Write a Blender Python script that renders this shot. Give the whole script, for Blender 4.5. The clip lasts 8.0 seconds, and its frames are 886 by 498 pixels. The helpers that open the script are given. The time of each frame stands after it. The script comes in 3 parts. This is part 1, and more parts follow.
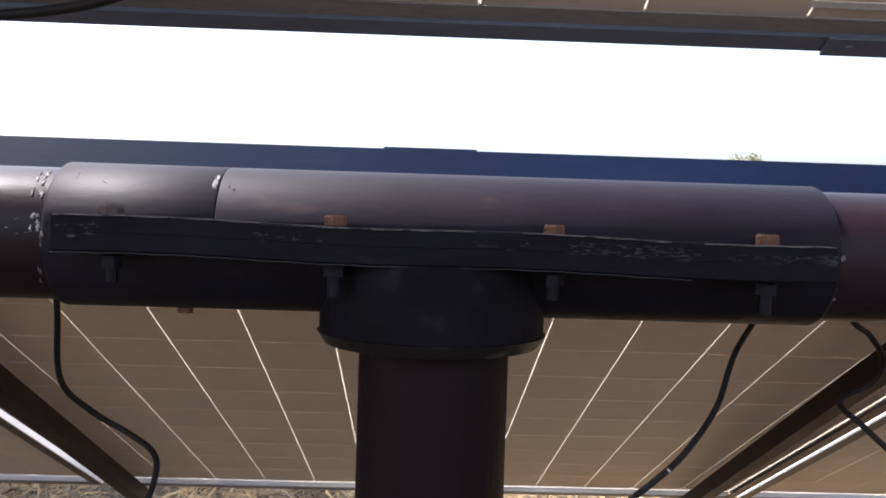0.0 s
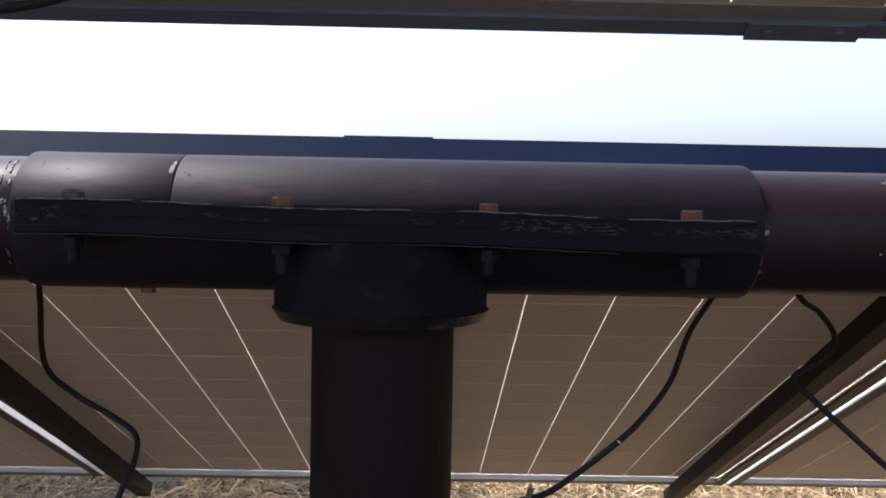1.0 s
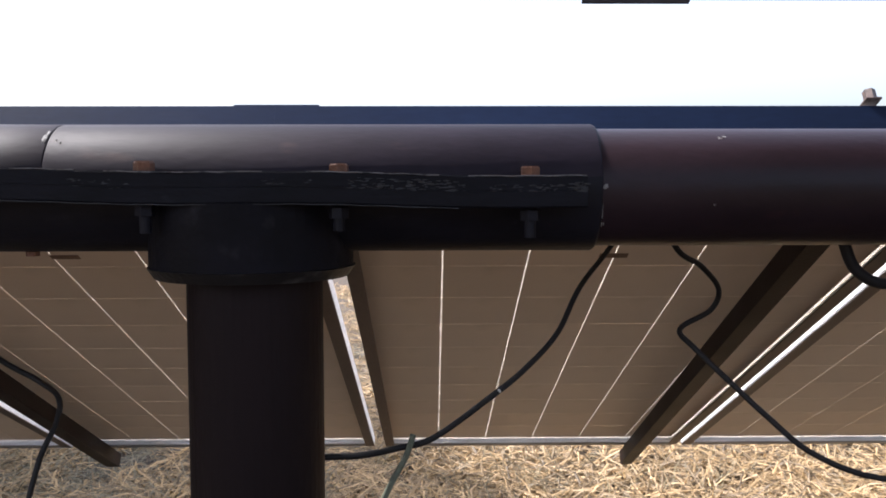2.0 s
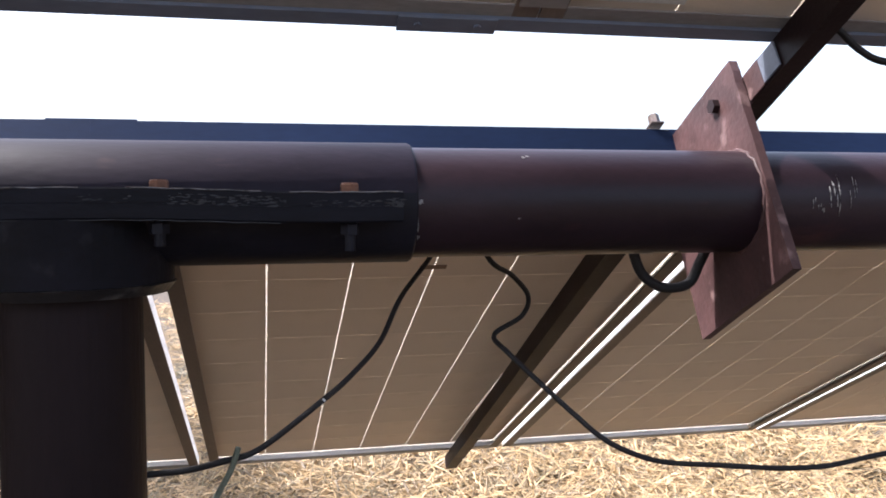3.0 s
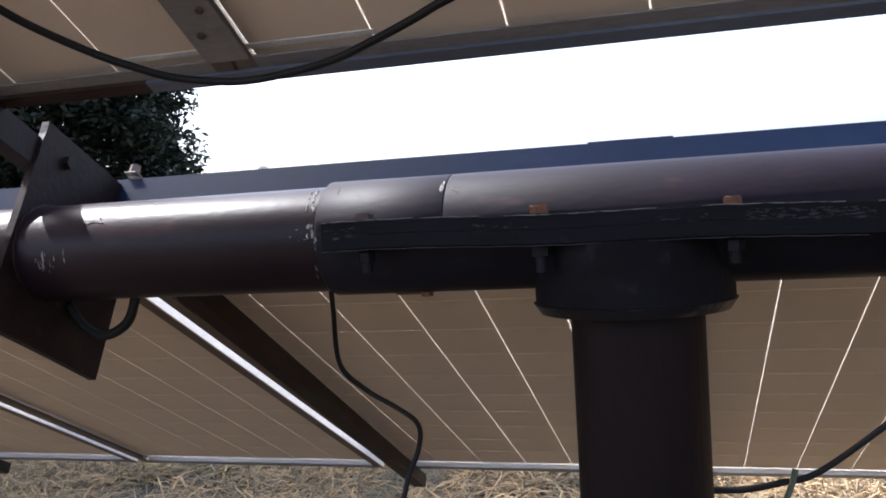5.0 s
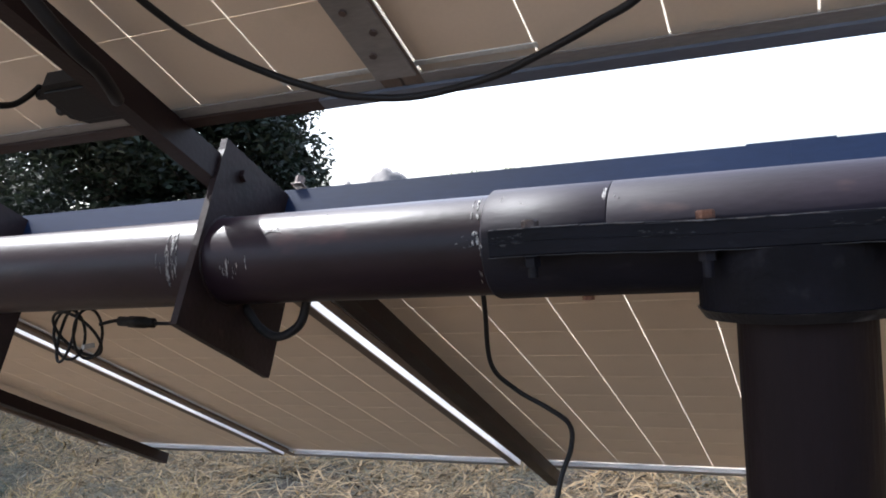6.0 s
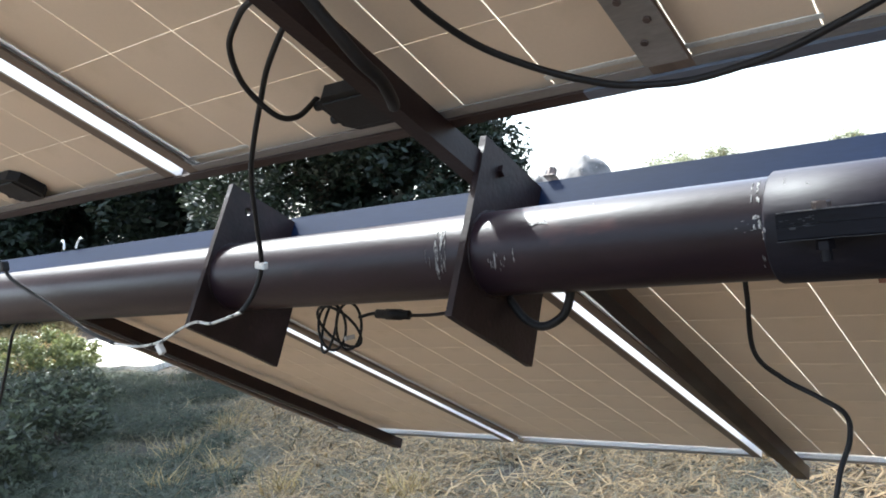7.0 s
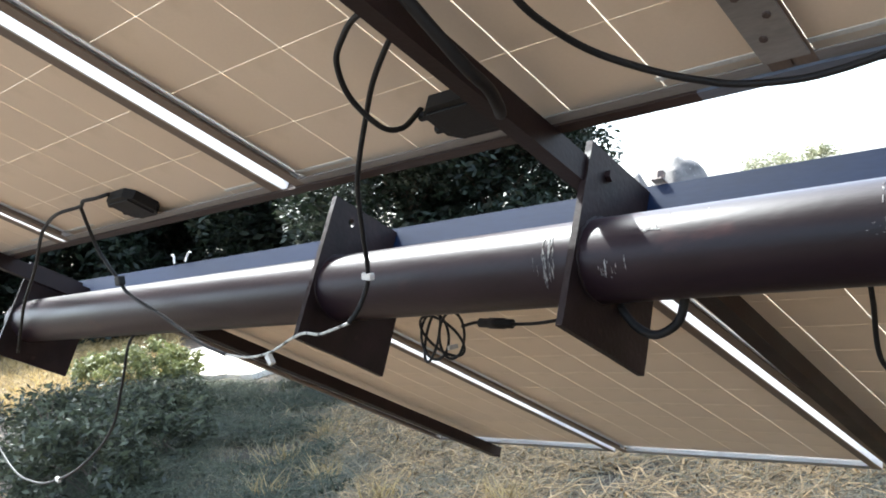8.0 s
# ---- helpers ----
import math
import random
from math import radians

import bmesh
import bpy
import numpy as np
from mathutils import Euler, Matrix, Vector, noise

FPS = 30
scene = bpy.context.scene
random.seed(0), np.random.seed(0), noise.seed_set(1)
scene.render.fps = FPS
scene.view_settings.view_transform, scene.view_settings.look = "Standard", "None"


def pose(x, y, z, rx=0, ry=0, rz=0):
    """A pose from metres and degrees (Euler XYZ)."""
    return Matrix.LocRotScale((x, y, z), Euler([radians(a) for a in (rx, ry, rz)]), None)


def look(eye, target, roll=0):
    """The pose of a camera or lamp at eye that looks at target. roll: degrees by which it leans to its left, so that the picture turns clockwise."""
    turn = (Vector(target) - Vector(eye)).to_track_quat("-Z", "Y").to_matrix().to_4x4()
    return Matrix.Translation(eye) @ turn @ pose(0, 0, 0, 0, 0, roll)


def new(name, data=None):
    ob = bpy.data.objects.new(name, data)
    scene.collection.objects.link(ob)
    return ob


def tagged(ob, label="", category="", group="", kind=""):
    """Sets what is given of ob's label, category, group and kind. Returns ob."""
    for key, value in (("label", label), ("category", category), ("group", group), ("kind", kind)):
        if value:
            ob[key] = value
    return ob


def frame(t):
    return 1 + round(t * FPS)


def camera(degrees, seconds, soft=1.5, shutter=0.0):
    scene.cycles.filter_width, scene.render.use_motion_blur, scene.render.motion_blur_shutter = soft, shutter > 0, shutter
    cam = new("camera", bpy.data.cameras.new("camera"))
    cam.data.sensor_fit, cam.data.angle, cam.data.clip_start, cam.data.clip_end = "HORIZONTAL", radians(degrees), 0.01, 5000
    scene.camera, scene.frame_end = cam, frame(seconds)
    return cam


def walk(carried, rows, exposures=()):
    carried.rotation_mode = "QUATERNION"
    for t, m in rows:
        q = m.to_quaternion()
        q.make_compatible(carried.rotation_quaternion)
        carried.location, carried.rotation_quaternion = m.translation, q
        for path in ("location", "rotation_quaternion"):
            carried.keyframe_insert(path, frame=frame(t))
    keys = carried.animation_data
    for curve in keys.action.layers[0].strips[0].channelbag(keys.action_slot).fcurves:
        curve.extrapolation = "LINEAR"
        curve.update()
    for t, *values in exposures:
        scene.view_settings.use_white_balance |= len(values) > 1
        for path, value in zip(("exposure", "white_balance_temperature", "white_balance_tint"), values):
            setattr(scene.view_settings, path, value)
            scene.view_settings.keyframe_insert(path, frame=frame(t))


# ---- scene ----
cam = camera(54.5, 8.0, 1.8)
HT = 1.55  # height of the torque tube's axis over the ground
PATH = [
    (0, (-0.017, -0.883, 1.579), (0.036, 1.115, 1.504), 1.8),
    (0.5, (-0.011, -0.884, 1.594), (0.106, 1.11, 1.493), 2.0),
    (1, (0.051, -0.933, 1.562), (0.077, 1.066, 1.484), 1.1),
    (1.5, (0.127, -0.985, 1.55), (0.055, 1.01, 1.437), 0.5),
    (2, (0.203, -0.99, 1.546), (0.228, 1.005, 1.412), -0.1),
    (2.2, (0.212, -0.998, 1.546), (0.419, 0.988, 1.430), 0.2),
    (3.3, (0.196, -1.041, 1.551), (0.622, 0.91, 1.447), -0.2),
    (3.5, (0.158, -1.032, 1.554), (0.426, 0.947, 1.446), -0.6),
    (4, (0.09, -1.03, 1.564), (-0.057, 0.962, 1.463), -1.9),
    (4.5, (0.067, -1.028, 1.571), (-0.276, 0.94, 1.47), -2.5),
    (4.7, (0.055, -1.025, 1.563), (-0.362, 0.929, 1.484), -2.9),
    (5.8, (0.044, -1.069, 1.582), (-0.701, 0.785, 1.513), -3.7),
    (6, (0.012, -1.082, 1.58), (-0.777, 0.755, 1.527), -4.1),
    (6.5, (-0.03, -1.116, 1.584), (-1.103, 0.571, 1.554), -6.2),
    (7, (-0.066, -1.143, 1.592), (-1.251, 0.468, 1.555), -6.5),
    (7.5, (-0.083, -1.149, 1.588), (-1.381, 0.371, 1.538), -6.7),
    (8, (-0.094, -1.151, 1.598), (-1.437, 0.331, 1.603), -7.6),
]
EXPOSURES = [(0.0, 1.28, 6000, 15), (0.5, 0.94, 5950, 15), (1.0, 0.78, 5900, 15), (1.5, 0.78, 5950, 15), (2.0, 0.98, 6000, 15), (2.2, 1.12, 6000, 15), (3.3, 1.40, 5900, 15), (3.5, 1.40, 5900, 15), (4.0, 1.27, 5850, 15), (4.5, 1.18, 5800, 14), (5.8, 1.42, 5750, 11), (6.5, 1.88, 5650, 6), (7.0, 2.02, 5650, 3), (7.5, 2.08, 5700, 3), (8.0, 2.12, 5750, 3)]
walk(cam, [(t, look(eye, target, roll)) for t, eye, target, roll in PATH], EXPOSURES)

# ---- world, sun, exposure ----
SUN = Vector((-0.60, 0.14, 0.79)).normalized()
world = bpy.data.worlds.new("world")
scene.world = world
world.use_nodes = True
wn = world.node_tree
sky = wn.nodes.new("ShaderNodeTexSky")
sky.sky_type, sky.sun_disc = "NISHITA", False
sky.sun_elevation, sky.sun_rotation = math.asin(SUN.z), math.atan2(SUN.x, SUN.y)
sky.air_density, sky.dust_density = 1.0, 5.0
haze = wn.nodes.new("ShaderNodeHueSaturation")  # hazy, nearly white sky
haze.inputs["Saturation"].default_value, haze.inputs["Value"].default_value = 0.62, 1.55
wn.links.new(sky.outputs[0], haze.inputs["Color"])
wn.links.new(haze.outputs[0], wn.nodes["Background"].inputs[0])
wn.nodes["Background"].inputs[1].default_value = 0.15
sun = new("sun", bpy.data.lights.new("sun", "SUN"))
sun.data.energy, sun.data.angle, sun.data.color = 4.8, radians(0.53), (1.0, 0.94, 0.85)
sun.matrix_world = look(SUN * 50, (0, 0, 0))


# ---- materials ----
def material(name, colour, rough=0.6, metal=0.0, scale=8.0, vary=0.25, bump=0.15, fine=90.0, second=None, amount=0.45, stretch=(1, 1, 1), per_piece=0.0, shine=0.5, grain=0.5):
    """A surface of one colour with stains at a large scale, grain at a small one, and a second colour in patches."""
    m = bpy.data.materials.new(name)
    m.use_nodes = True
    t = m.node_tree
    b = t.nodes["Principled BSDF"]
    co = t.nodes.new("ShaderNodeTexCoord")
    mp = t.nodes.new("ShaderNodeMapping")
    mp.inputs["Scale"].default_value = stretch
    t.links.new(co.outputs["Object"], mp.inputs[0])

    def noise_at(sc, detail):
        n = t.nodes.new("ShaderNodeTexNoise")
        n.inputs["Scale"].default_value, n.inputs["Detail"].default_value = sc, detail
        t.links.new(mp.outputs[0], n.inputs["Vector"])
        return n.outputs["Fac"]

    def mix(kind, fac, a, c):
        n = t.nodes.new("ShaderNodeMixRGB")
        n.blend_type = kind
        for slot, v in ((0, fac), (1, a), (2, c)):
            if isinstance(v, (int, float)):
                n.inputs[slot].default_value = v
            elif isinstance(v, tuple):
                n.inputs[slot].default_value = (*v, 1)
            else:
                t.links.new(v, n.inputs[slot])
        return n.outputs[0]

    def ramp(src, lo, hi):
        n = t.nodes.new("ShaderNodeMapRange")
        n.inputs[1].default_value, n.inputs[2].default_value = lo, hi
        t.links.new(src, n.inputs[0])
        return n.outputs[0]

    big, small = noise_at(scale, 5), noise_at(fine, 3)
    base = mix("MIX", ramp(big, 0.3, 0.7), tuple(c * (1 - vary) for c in colour), tuple(min(1, c * (1 + vary)) for c in colour))
    base = mix("MULTIPLY", grain, base, mix("MIX", ramp(small, 0.25, 0.75), (0.6, 0.6, 0.6), (1, 1, 1)))
    if second:
        base = mix("MIX", ramp(noise_at(scale * 2.3, 6), 1 - amount, 1.12 - amount), base, second)
    if per_piece:
        info = t.nodes.new("ShaderNodeObjectInfo")
        n = t.nodes.new("ShaderNodeMapRange")
        n.inputs[3].default_value, n.inputs[4].default_value = 1 - per_piece, 1.0
        t.links.new(info.outputs["Random"], n.inputs[0])
        base = mix("MULTIPLY", 1.0, base, n.outputs[0])
    t.links.new(base, b.inputs["Base Color"])
    r = t.nodes.new("ShaderNodeMapRange")
    r.inputs[3].default_value, r.inputs[4].default_value = max(0.05, rough - 0.12), min(1, rough + 0.12)
    t.links.new(big, r.inputs[0])
    t.links.new(r.outputs[0], b.inputs["Roughness"])
    b.inputs["Metallic"].default_value = metal
    b.inputs["Specular IOR Level"].default_value = shine
    bp = t.nodes.new("ShaderNodeBump")
    bp.inputs["Strength"].default_value, bp.inputs["Distance"].default_value = bump, 0.004
    t.links.new(small, bp.inputs["Height"])
    t.links.new(bp.outputs[0], b.inputs["Normal"])
    return m


def leafy(name, colour, through_light=0.35, vary=0.5):
    m = bpy.data.materials.new(name)
    m.use_nodes = True
    t = m.node_tree
    b = t.nodes["Principled BSDF"]
    b.inputs["Roughness"].default_value = 0.55
    geo = t.nodes.new("ShaderNodeNewGeometry")
    hsv = t.nodes.new("ShaderNodeHueSaturation")
    hsv.inputs["Color"].default_value = (*colour, 1)
    rng = t.nodes.new("ShaderNodeMapRange")
    rng.inputs[3].default_value, rng.inputs[4].default_value = 1 - vary, 1 + vary
    t.links.new(geo.outputs["Random Per Island"], rng.inputs[0])
    t.links.new(rng.outputs[0], hsv.inputs["Value"])
    tr = t.nodes.new("ShaderNodeBsdfTranslucent")
    mx = t.nodes.new("ShaderNodeMixShader")
    mx.inputs[0].default_value = through_light
    t.links.new(hsv.outputs[0], b.inputs["Base Color"])
    t.links.new(hsv.outputs[0], tr.inputs[0])
    t.links.new(b.outputs[0], mx.inputs[1])
    t.links.new(tr.outputs[0], mx.inputs[2])
    t.links.new(mx.outputs[0], t.nodes["Material Output"].inputs[0])
    return m


TUBE = material("tube_paint", (0.0158, 0.0088, 0.0120), 0.38, 0.0, 7, 0.40, 0.08, 130, (0.042, 0.0172, 0.0180), 0.36, (0.45, 1, 1), shine=0.20)
SLEEVE = material("sleeve_paint", (0.0150, 0.0112, 0.0175), 0.56, 0.0, 10, 0.45, 0.09, 150, (0.040, 0.026, 0.027), 0.38, (0.4, 1, 1), shine=0.14)
BLACKST = material("black_steel", (0.0080, 0.0075, 0.0120), 0.55, 0.0, 12, 0.45, 0.15, 120, (0.020, 0.019, 0.024), 0.36, (0.5, 1, 1), shine=0.15)
FLANGE = material("scuffed_flange", (0.0056, 0.0056, 0.0088), 0.5, 0.0, 30, 0.4, 0.2, 160, (0.018, 0.019, 0.024), 0.34, (0.4, 1, 1), shine=0.10)
POSTM = material("post_paint", (0.0098, 0.0060, 0.0066), 0.55, 0.0, 5, 0.4, 0.25, 110, (0.040, 0.0150, 0.0115), 0.44, (1, 1, 0.25), shine=0.1)
HUBM = material("black_hub", (0.0062, 0.0057, 0.0086), 0.6, 0.0, 14, 0.4, 0.25, 110, (0.016, 0.015, 0.018), 0.38, shine=0.09)
RIM = material("worn_rim", (0.0095, 0.0085, 0.0092), 0.45, 0.0, 16, 0.4, 0.3, 140, (0.055, 0.050, 0.048), 0.40, (0.6, 1, 1), shine=0.3)
FRONT = material("dark_blue_cell", (0.012, 0.016, 0.036), 0.12, 0.0, 4, 0.2, 0.02, 100)
# plate paint in two copies, one lightened for sun and one darkened for shade
SUNPRIMER = material("sunlit_red_primer", (0.064, 0.034, 0.033), 0.5, 0.0, 14, 0.4, 0.2, 110, (0.150, 0.098, 0.092), 0.40, shine=0.25)
SHADEPLATE = material("shaded_plate_paint", (0.0165, 0.0098, 0.0098), 0.5, 0.0, 14, 0.45, 0.18, 110, (0.038, 0.021, 0.019), 0.36, shine=0.16)
RAFTER = material("rafter_paint", (0.0135, 0.0066, 0.0068), 0.5, 0.0, 7, 0.3, 0.1, 140, (0.036, 0.0155, 0.0145), 0.34, shine=0.2)
BROWNST = material("brown_purlin_paint", (0.040, 0.026, 0.0215), 0.5, 0.0, 6, 0.35, 0.15, 140, (0.075, 0.054, 0.044), 0.38, (0.3, 1, 1), shine=0.2)
SCUFF = material("rubbed_steel", (0.025, 0.0265, 0.031), 0.55, 0.1, 70, 0.5, 0.5, 240, (0.007, 0.007, 0.010), 0.50, (0.5, 1, 1))
PURLIN = material("purlin_paint", (0.0064, 0.0125, 0.0325), 0.58, 0.0, 5, 0.3, 0.06, 150, (0.014, 0.019, 0.036), 0.38, (0.3, 1, 1), shine=0.06)
# blue-grey steel; on the upper purlin this tone stands for lens haze
STEELHAZE = material("grey_blue_steel_haze", (0.105, 0.118, 0.148), 0.42, 0.0, 5, 0.25, 0.06, 150, (0.13, 0.13, 0.14), 0.36, (0.3, 1, 1))
RUST = material("rust", (0.15, 0.066, 0.036), 0.75, 0.0, 60, 0.3, 0.4, 300, (0.16, 0.07, 0.04), 0.4)
GREYBOLT = material("dull_bolt", (0.09, 0.065, 0.055), 0.55, 0.3, 60, 0.3, 0.3, 300, (0.2, 0.12, 0.08), 0.35)
ALU = material("aluminium", (0.76, 0.75, 0.74), 0.45, 0.1, 10, 0.06, 0.05, 200, (0.58, 0.54, 0.50), 0.28, (1, 0.2, 1))
DUSTY = material("dusty_aluminium", (0.235, 0.218, 0.205), 0.5, 0.3, 10, 0.2, 0.1, 200, (0.165, 0.140, 0.120), 0.38, (0.3, 1, 1))
BARE = material("bare_worn_steel", (0.125, 0.115, 0.112), 0.45, 0.4, 40, 0.4, 0.4, 200, (0.02, 0.02, 0.022), 0.48)
GREYLIP = material("grey_frame_lip", (0.225, 0.215, 0.215), 0.5, 0.2, 8, 0.2, 0.1, 180, (0.155, 0.135, 0.120), 0.40, (0.3, 1, 1))
# brown for the side lips; on the inner walls it holds stain and shadow
DULL = material("brown_frame_side", (0.150, 0.112, 0.086), 0.55, 0.15, 8, 0.25, 0.1, 180, (0.21, 0.155, 0.115), 0.36, (1, 0.25, 1))
WORN = material("worn_white_tape", (0.46, 0.45, 0.42), 0.7, 0.0, 22, 0.2, 0.5, 200, (0.04, 0.04, 0.042), 0.47)
WELD = material("weld_chalk", (0.30, 0.29, 0.28), 0.7, 0.1, 60, 0.4, 0.6, 300, (0.03, 0.025, 0.027), 0.50)
CABLE = material("black_rubber", (0.011, 0.010, 0.010), 0.55, 0.0, 30, 0.3, 0.1, 300, (0.03, 0.027, 0.024), 0.34, shine=0.22)
PLASTIC = material("black_plastic", (0.012, 0.011, 0.011), 0.55, 0.0, 30, 0.2, 0.1, 300, shine=0.2)
TAPE = material("white_tag", (0.62, 0.60, 0.56), 0.6, 0.0, 30, 0.1, 0.1, 200)
STICKER = material("brown_sticker", (0.17, 0.10, 0.06), 0.6, 0.0, 40, 0.2, 0.1, 200)
CELL = material("panel_back", (0.66, 0.538, 0.410), 0.55, 0.0, 1.7, 0.07, 0.03, 160, (0.57, 0.462, 0.335), 0.40, (1, 1, 1), 0.05, grain=0.1)
TWIG = material("grey_twig", (0.10, 0.11, 0.075), 0.8, 0.0, 40, 0.3, 0.4, 200)
BARK = material("bark", (0.11, 0.085, 0.065), 0.9, 0.0, 6, 0.4, 0.8, 40)
SOIL = material("soil", (0.058, 0.042, 0.028), 0.95, 0.0, 0.7, 0.3, 0.8, 14, (0.095, 0.070, 0.044), 0.42)
# far paler than the soil, to stand for ground in full sun
BRIGHTGROUND = material("bright_sunlit_ground", (0.62, 0.58, 0.50), 0.9, 0.0, 1.2, 0.1, 0.4, 20)
ROCK = material("heap_rock", (0.14, 0.13, 0.125), 0.9, 0.0, 3, 0.4, 0.9, 18, (0.34, 0.32, 0.30), 0.36)
STRAW = leafy("straw", (0.315, 0.216, 0.104), 0.25, 0.7)
DRYGRASS = leafy("dry_grass", (0.22, 0.185, 0.105), 0.3, 0.45)
LEAF = leafy("tree_leaf", (0.0125, 0.0215, 0.0105), 0.2, 0.55)
WEED = leafy("weed_leaf", (0.056, 0.064, 0.036), 0.3, 0.7)
GOLD = leafy("golden_grass", (0.34, 0.245, 0.100), 0.3, 0.45)
OLIVE = leafy("olive_shrub", (0.150, 0.160, 0.060), 0.3, 0.45)
GREYGRASS = leafy("grey_grass", (0.172, 0.148, 0.094), 0.3, 0.6)
PALE = leafy("pale_shrub", (0.25, 0.25, 0.15), 0.3, 0.4)

SHEET = bpy.data.materials.new("white_sheet")
SHEET.use_nodes = True
_t = SHEET.node_tree
_tr = _t.nodes.new("ShaderNodeBsdfTranslucent")
_tr.inputs[0].default_value = (0.80, 0.75, 0.68, 1)
_mx = _t.nodes.new("ShaderNodeMixShader")
_mx.inputs[0].default_value = 0.56
_t.nodes["Principled BSDF"].inputs["Base Color"].default_value = (0.74, 0.71, 0.66, 1)
_t.links.new(_t.nodes["Principled BSDF"].outputs[0], _mx.inputs[1])
_t.links.new(_tr.outputs[0], _mx.inputs[2])
_t.links.new(_mx.outputs[0], _t.nodes["Material Output"].inputs[0])


# ---- building helpers ----
TILT = 29.02
ARR = Matrix.Translation((0, 0, HT)) @ Matrix.Rotation(radians(-TILT), 4, "X")  # local x along the tube, y down the slope, z off the panels


def on_array(x, s, h):
    return ARR @ Vector((x, s, h))


def mesh_of(name, bm, mat, smooth=False):
    me = bpy.data.meshes.new(name)
    bmesh.ops.recalc_face_normals(bm, faces=bm.faces)
    bm.to_mesh(me)
    bm.free()
    if smooth:
        for p in me.polygons:
            p.use_smooth = True
    me.materials.append(mat)
    return me


def part(name, bm, mat, parent, label="", smooth=False):
    ob = new(name, mesh_of(name, bm, mat, smooth))
    ob.parent = parent
    return tagged(ob, label)


def thing(name, label, category, group="", m=Matrix(), kind=""):
    ob = new(name)
    ob.empty_display_size = 0.05
    ob.matrix_basis = m
    return tagged(ob, label, category, group, kind)


def solo(name, bm, mat, label, category, group="", m=Matrix(), smooth=False, kind=""):
    ob = new(name, mesh_of(name, bm, mat, smooth))
    ob.matrix_basis = m
    return tagged(ob, label, category, group, kind)


def box(bm, lo, hi, bevel=0.0):
    c = [(a + b) / 2 for a, b in zip(lo, hi)]
    d = [b - a for a, b in zip(lo, hi)]
    g = bmesh.ops.create_cube(bm, size=1, matrix=Matrix.Translation(c) @ Matrix.Diagonal((*d, 1)))
    if bevel:
        edges = {e for v in g["verts"] for e in v.link_edges}
        bmesh.ops.bevel(bm, geom=list(edges), offset=bevel, segments=2, affect="EDGES", profile=0.5)
    return bm


def rod(bm, a, b, r, seg=24, r2=None, caps=True):
    a, b = Vector(a), Vector(b)
    q = (b - a).to_track_quat("Z", "Y").to_matrix().to_4x4()
    bmesh.ops.create_cone(bm, cap_ends=caps, segments=seg, radius1=r, radius2=r if r2 is None else r2, depth=(b - a).length, matrix=Matrix.Translation((a + b) / 2) @ q)
    return bm


def lathe_x(bm, profile, seg=64, start=0.0, end=360.0):
    """Turns a profile of (x, r) about the x axis between two angles."""
    rings = []
    closed = end - start >= 359.9
    n = seg if closed else seg + 1
    for x, r in profile:
        rings.append([bm.verts.new((x, -r * math.cos(radians(start + (end - start) * k / seg)), r * math.sin(radians(start + (end - start) * k / seg)))) for k in range(n)])
    for a, b in zip(rings, rings[1:]):
        for k in range(seg):
            bm.faces.new((a[k], a[(k + 1) % n], b[(k + 1) % n], b[k]))
    return bm


def extrude_profile(bm, pts, a, b, axis):
    """A closed profile swept straight from a to b along an axis; pts are the other two coordinates in order."""
    def place(u, v, w):
        return {"x": (w, u, v), "y": (u, w, v), "z": (u, v, w)}[axis]
    lo = [bm.verts.new(place(u, v, a)) for u, v in pts]
    hi = [bm.verts.new(place(u, v, b)) for u, v in pts]
    n = len(pts)
    for k in range(n):
        bm.faces.new((lo[k], lo[(k + 1) % n], hi[(k + 1) % n], hi[k]))
    bm.faces.new(lo)
    bm.faces.new(hi[::-1])
    return bm


def smooth_path(points, steps=8):
    p = [Vector(q) for q in points]
    p = [p[0] * 2 - p[1]] + p + [p[-1] * 2 - p[-2]]
    out = []
    for i in range(1, len(p) - 2):
        for k in range(steps):
            t = k / steps
            a, b, c, d = p[i - 1:i + 3]
            out.append(0.5 * ((2 * b) + (c - a) * t + (2 * a - 5 * b + 4 * c - d) * t * t + (3 * b - a - 3 * c + d) * t ** 3))
    out.append(p[-2])
    return out


def sweep(bm, path, r, seg=10, taper=None):
    rings = []
    side = Vector((0.31, 0.2, 0.93))
    for i, q in enumerate(path):
        d = (path[min(i + 1, len(path) - 1)] - path[max(i - 1, 0)]).normalized()
        u = (side - d * side.dot(d)).normalized()
        side = u
        v = d.cross(u)
        rr = r if taper is None else r + (taper - r) * i / (len(path) - 1)
        rings.append([bm.verts.new(q + (u * math.cos(2 * math.pi * k / seg) + v * math.sin(2 * math.pi * k / seg)) * rr) for k in range(seg)])
    for a, b in zip(rings, rings[1:]):
        for k in range(seg):
            bm.faces.new((a[k], a[(k + 1) % seg], b[(k + 1) % seg], b[k]))
    bm.faces.new(rings[0][::-1])
    bm.faces.new(rings[-1])
    return bm


def cable(points, r, label, name="cable", category="cable", mat=None):
    return solo(name, sweep(bmesh.new(), smooth_path(points), r), mat or CABLE, label, category, smooth=True)


# ---- ground ----
def ground_height(x, y):
    far = math.hypot(x, y)
    h = 0.05 * noise.noise((x * 0.5, y * 0.5, 3.1)) + 0.02 * noise.noise((x * 2.1, y * 2.1, 7.7))
    return h * min(1, 60 / (far + 1))


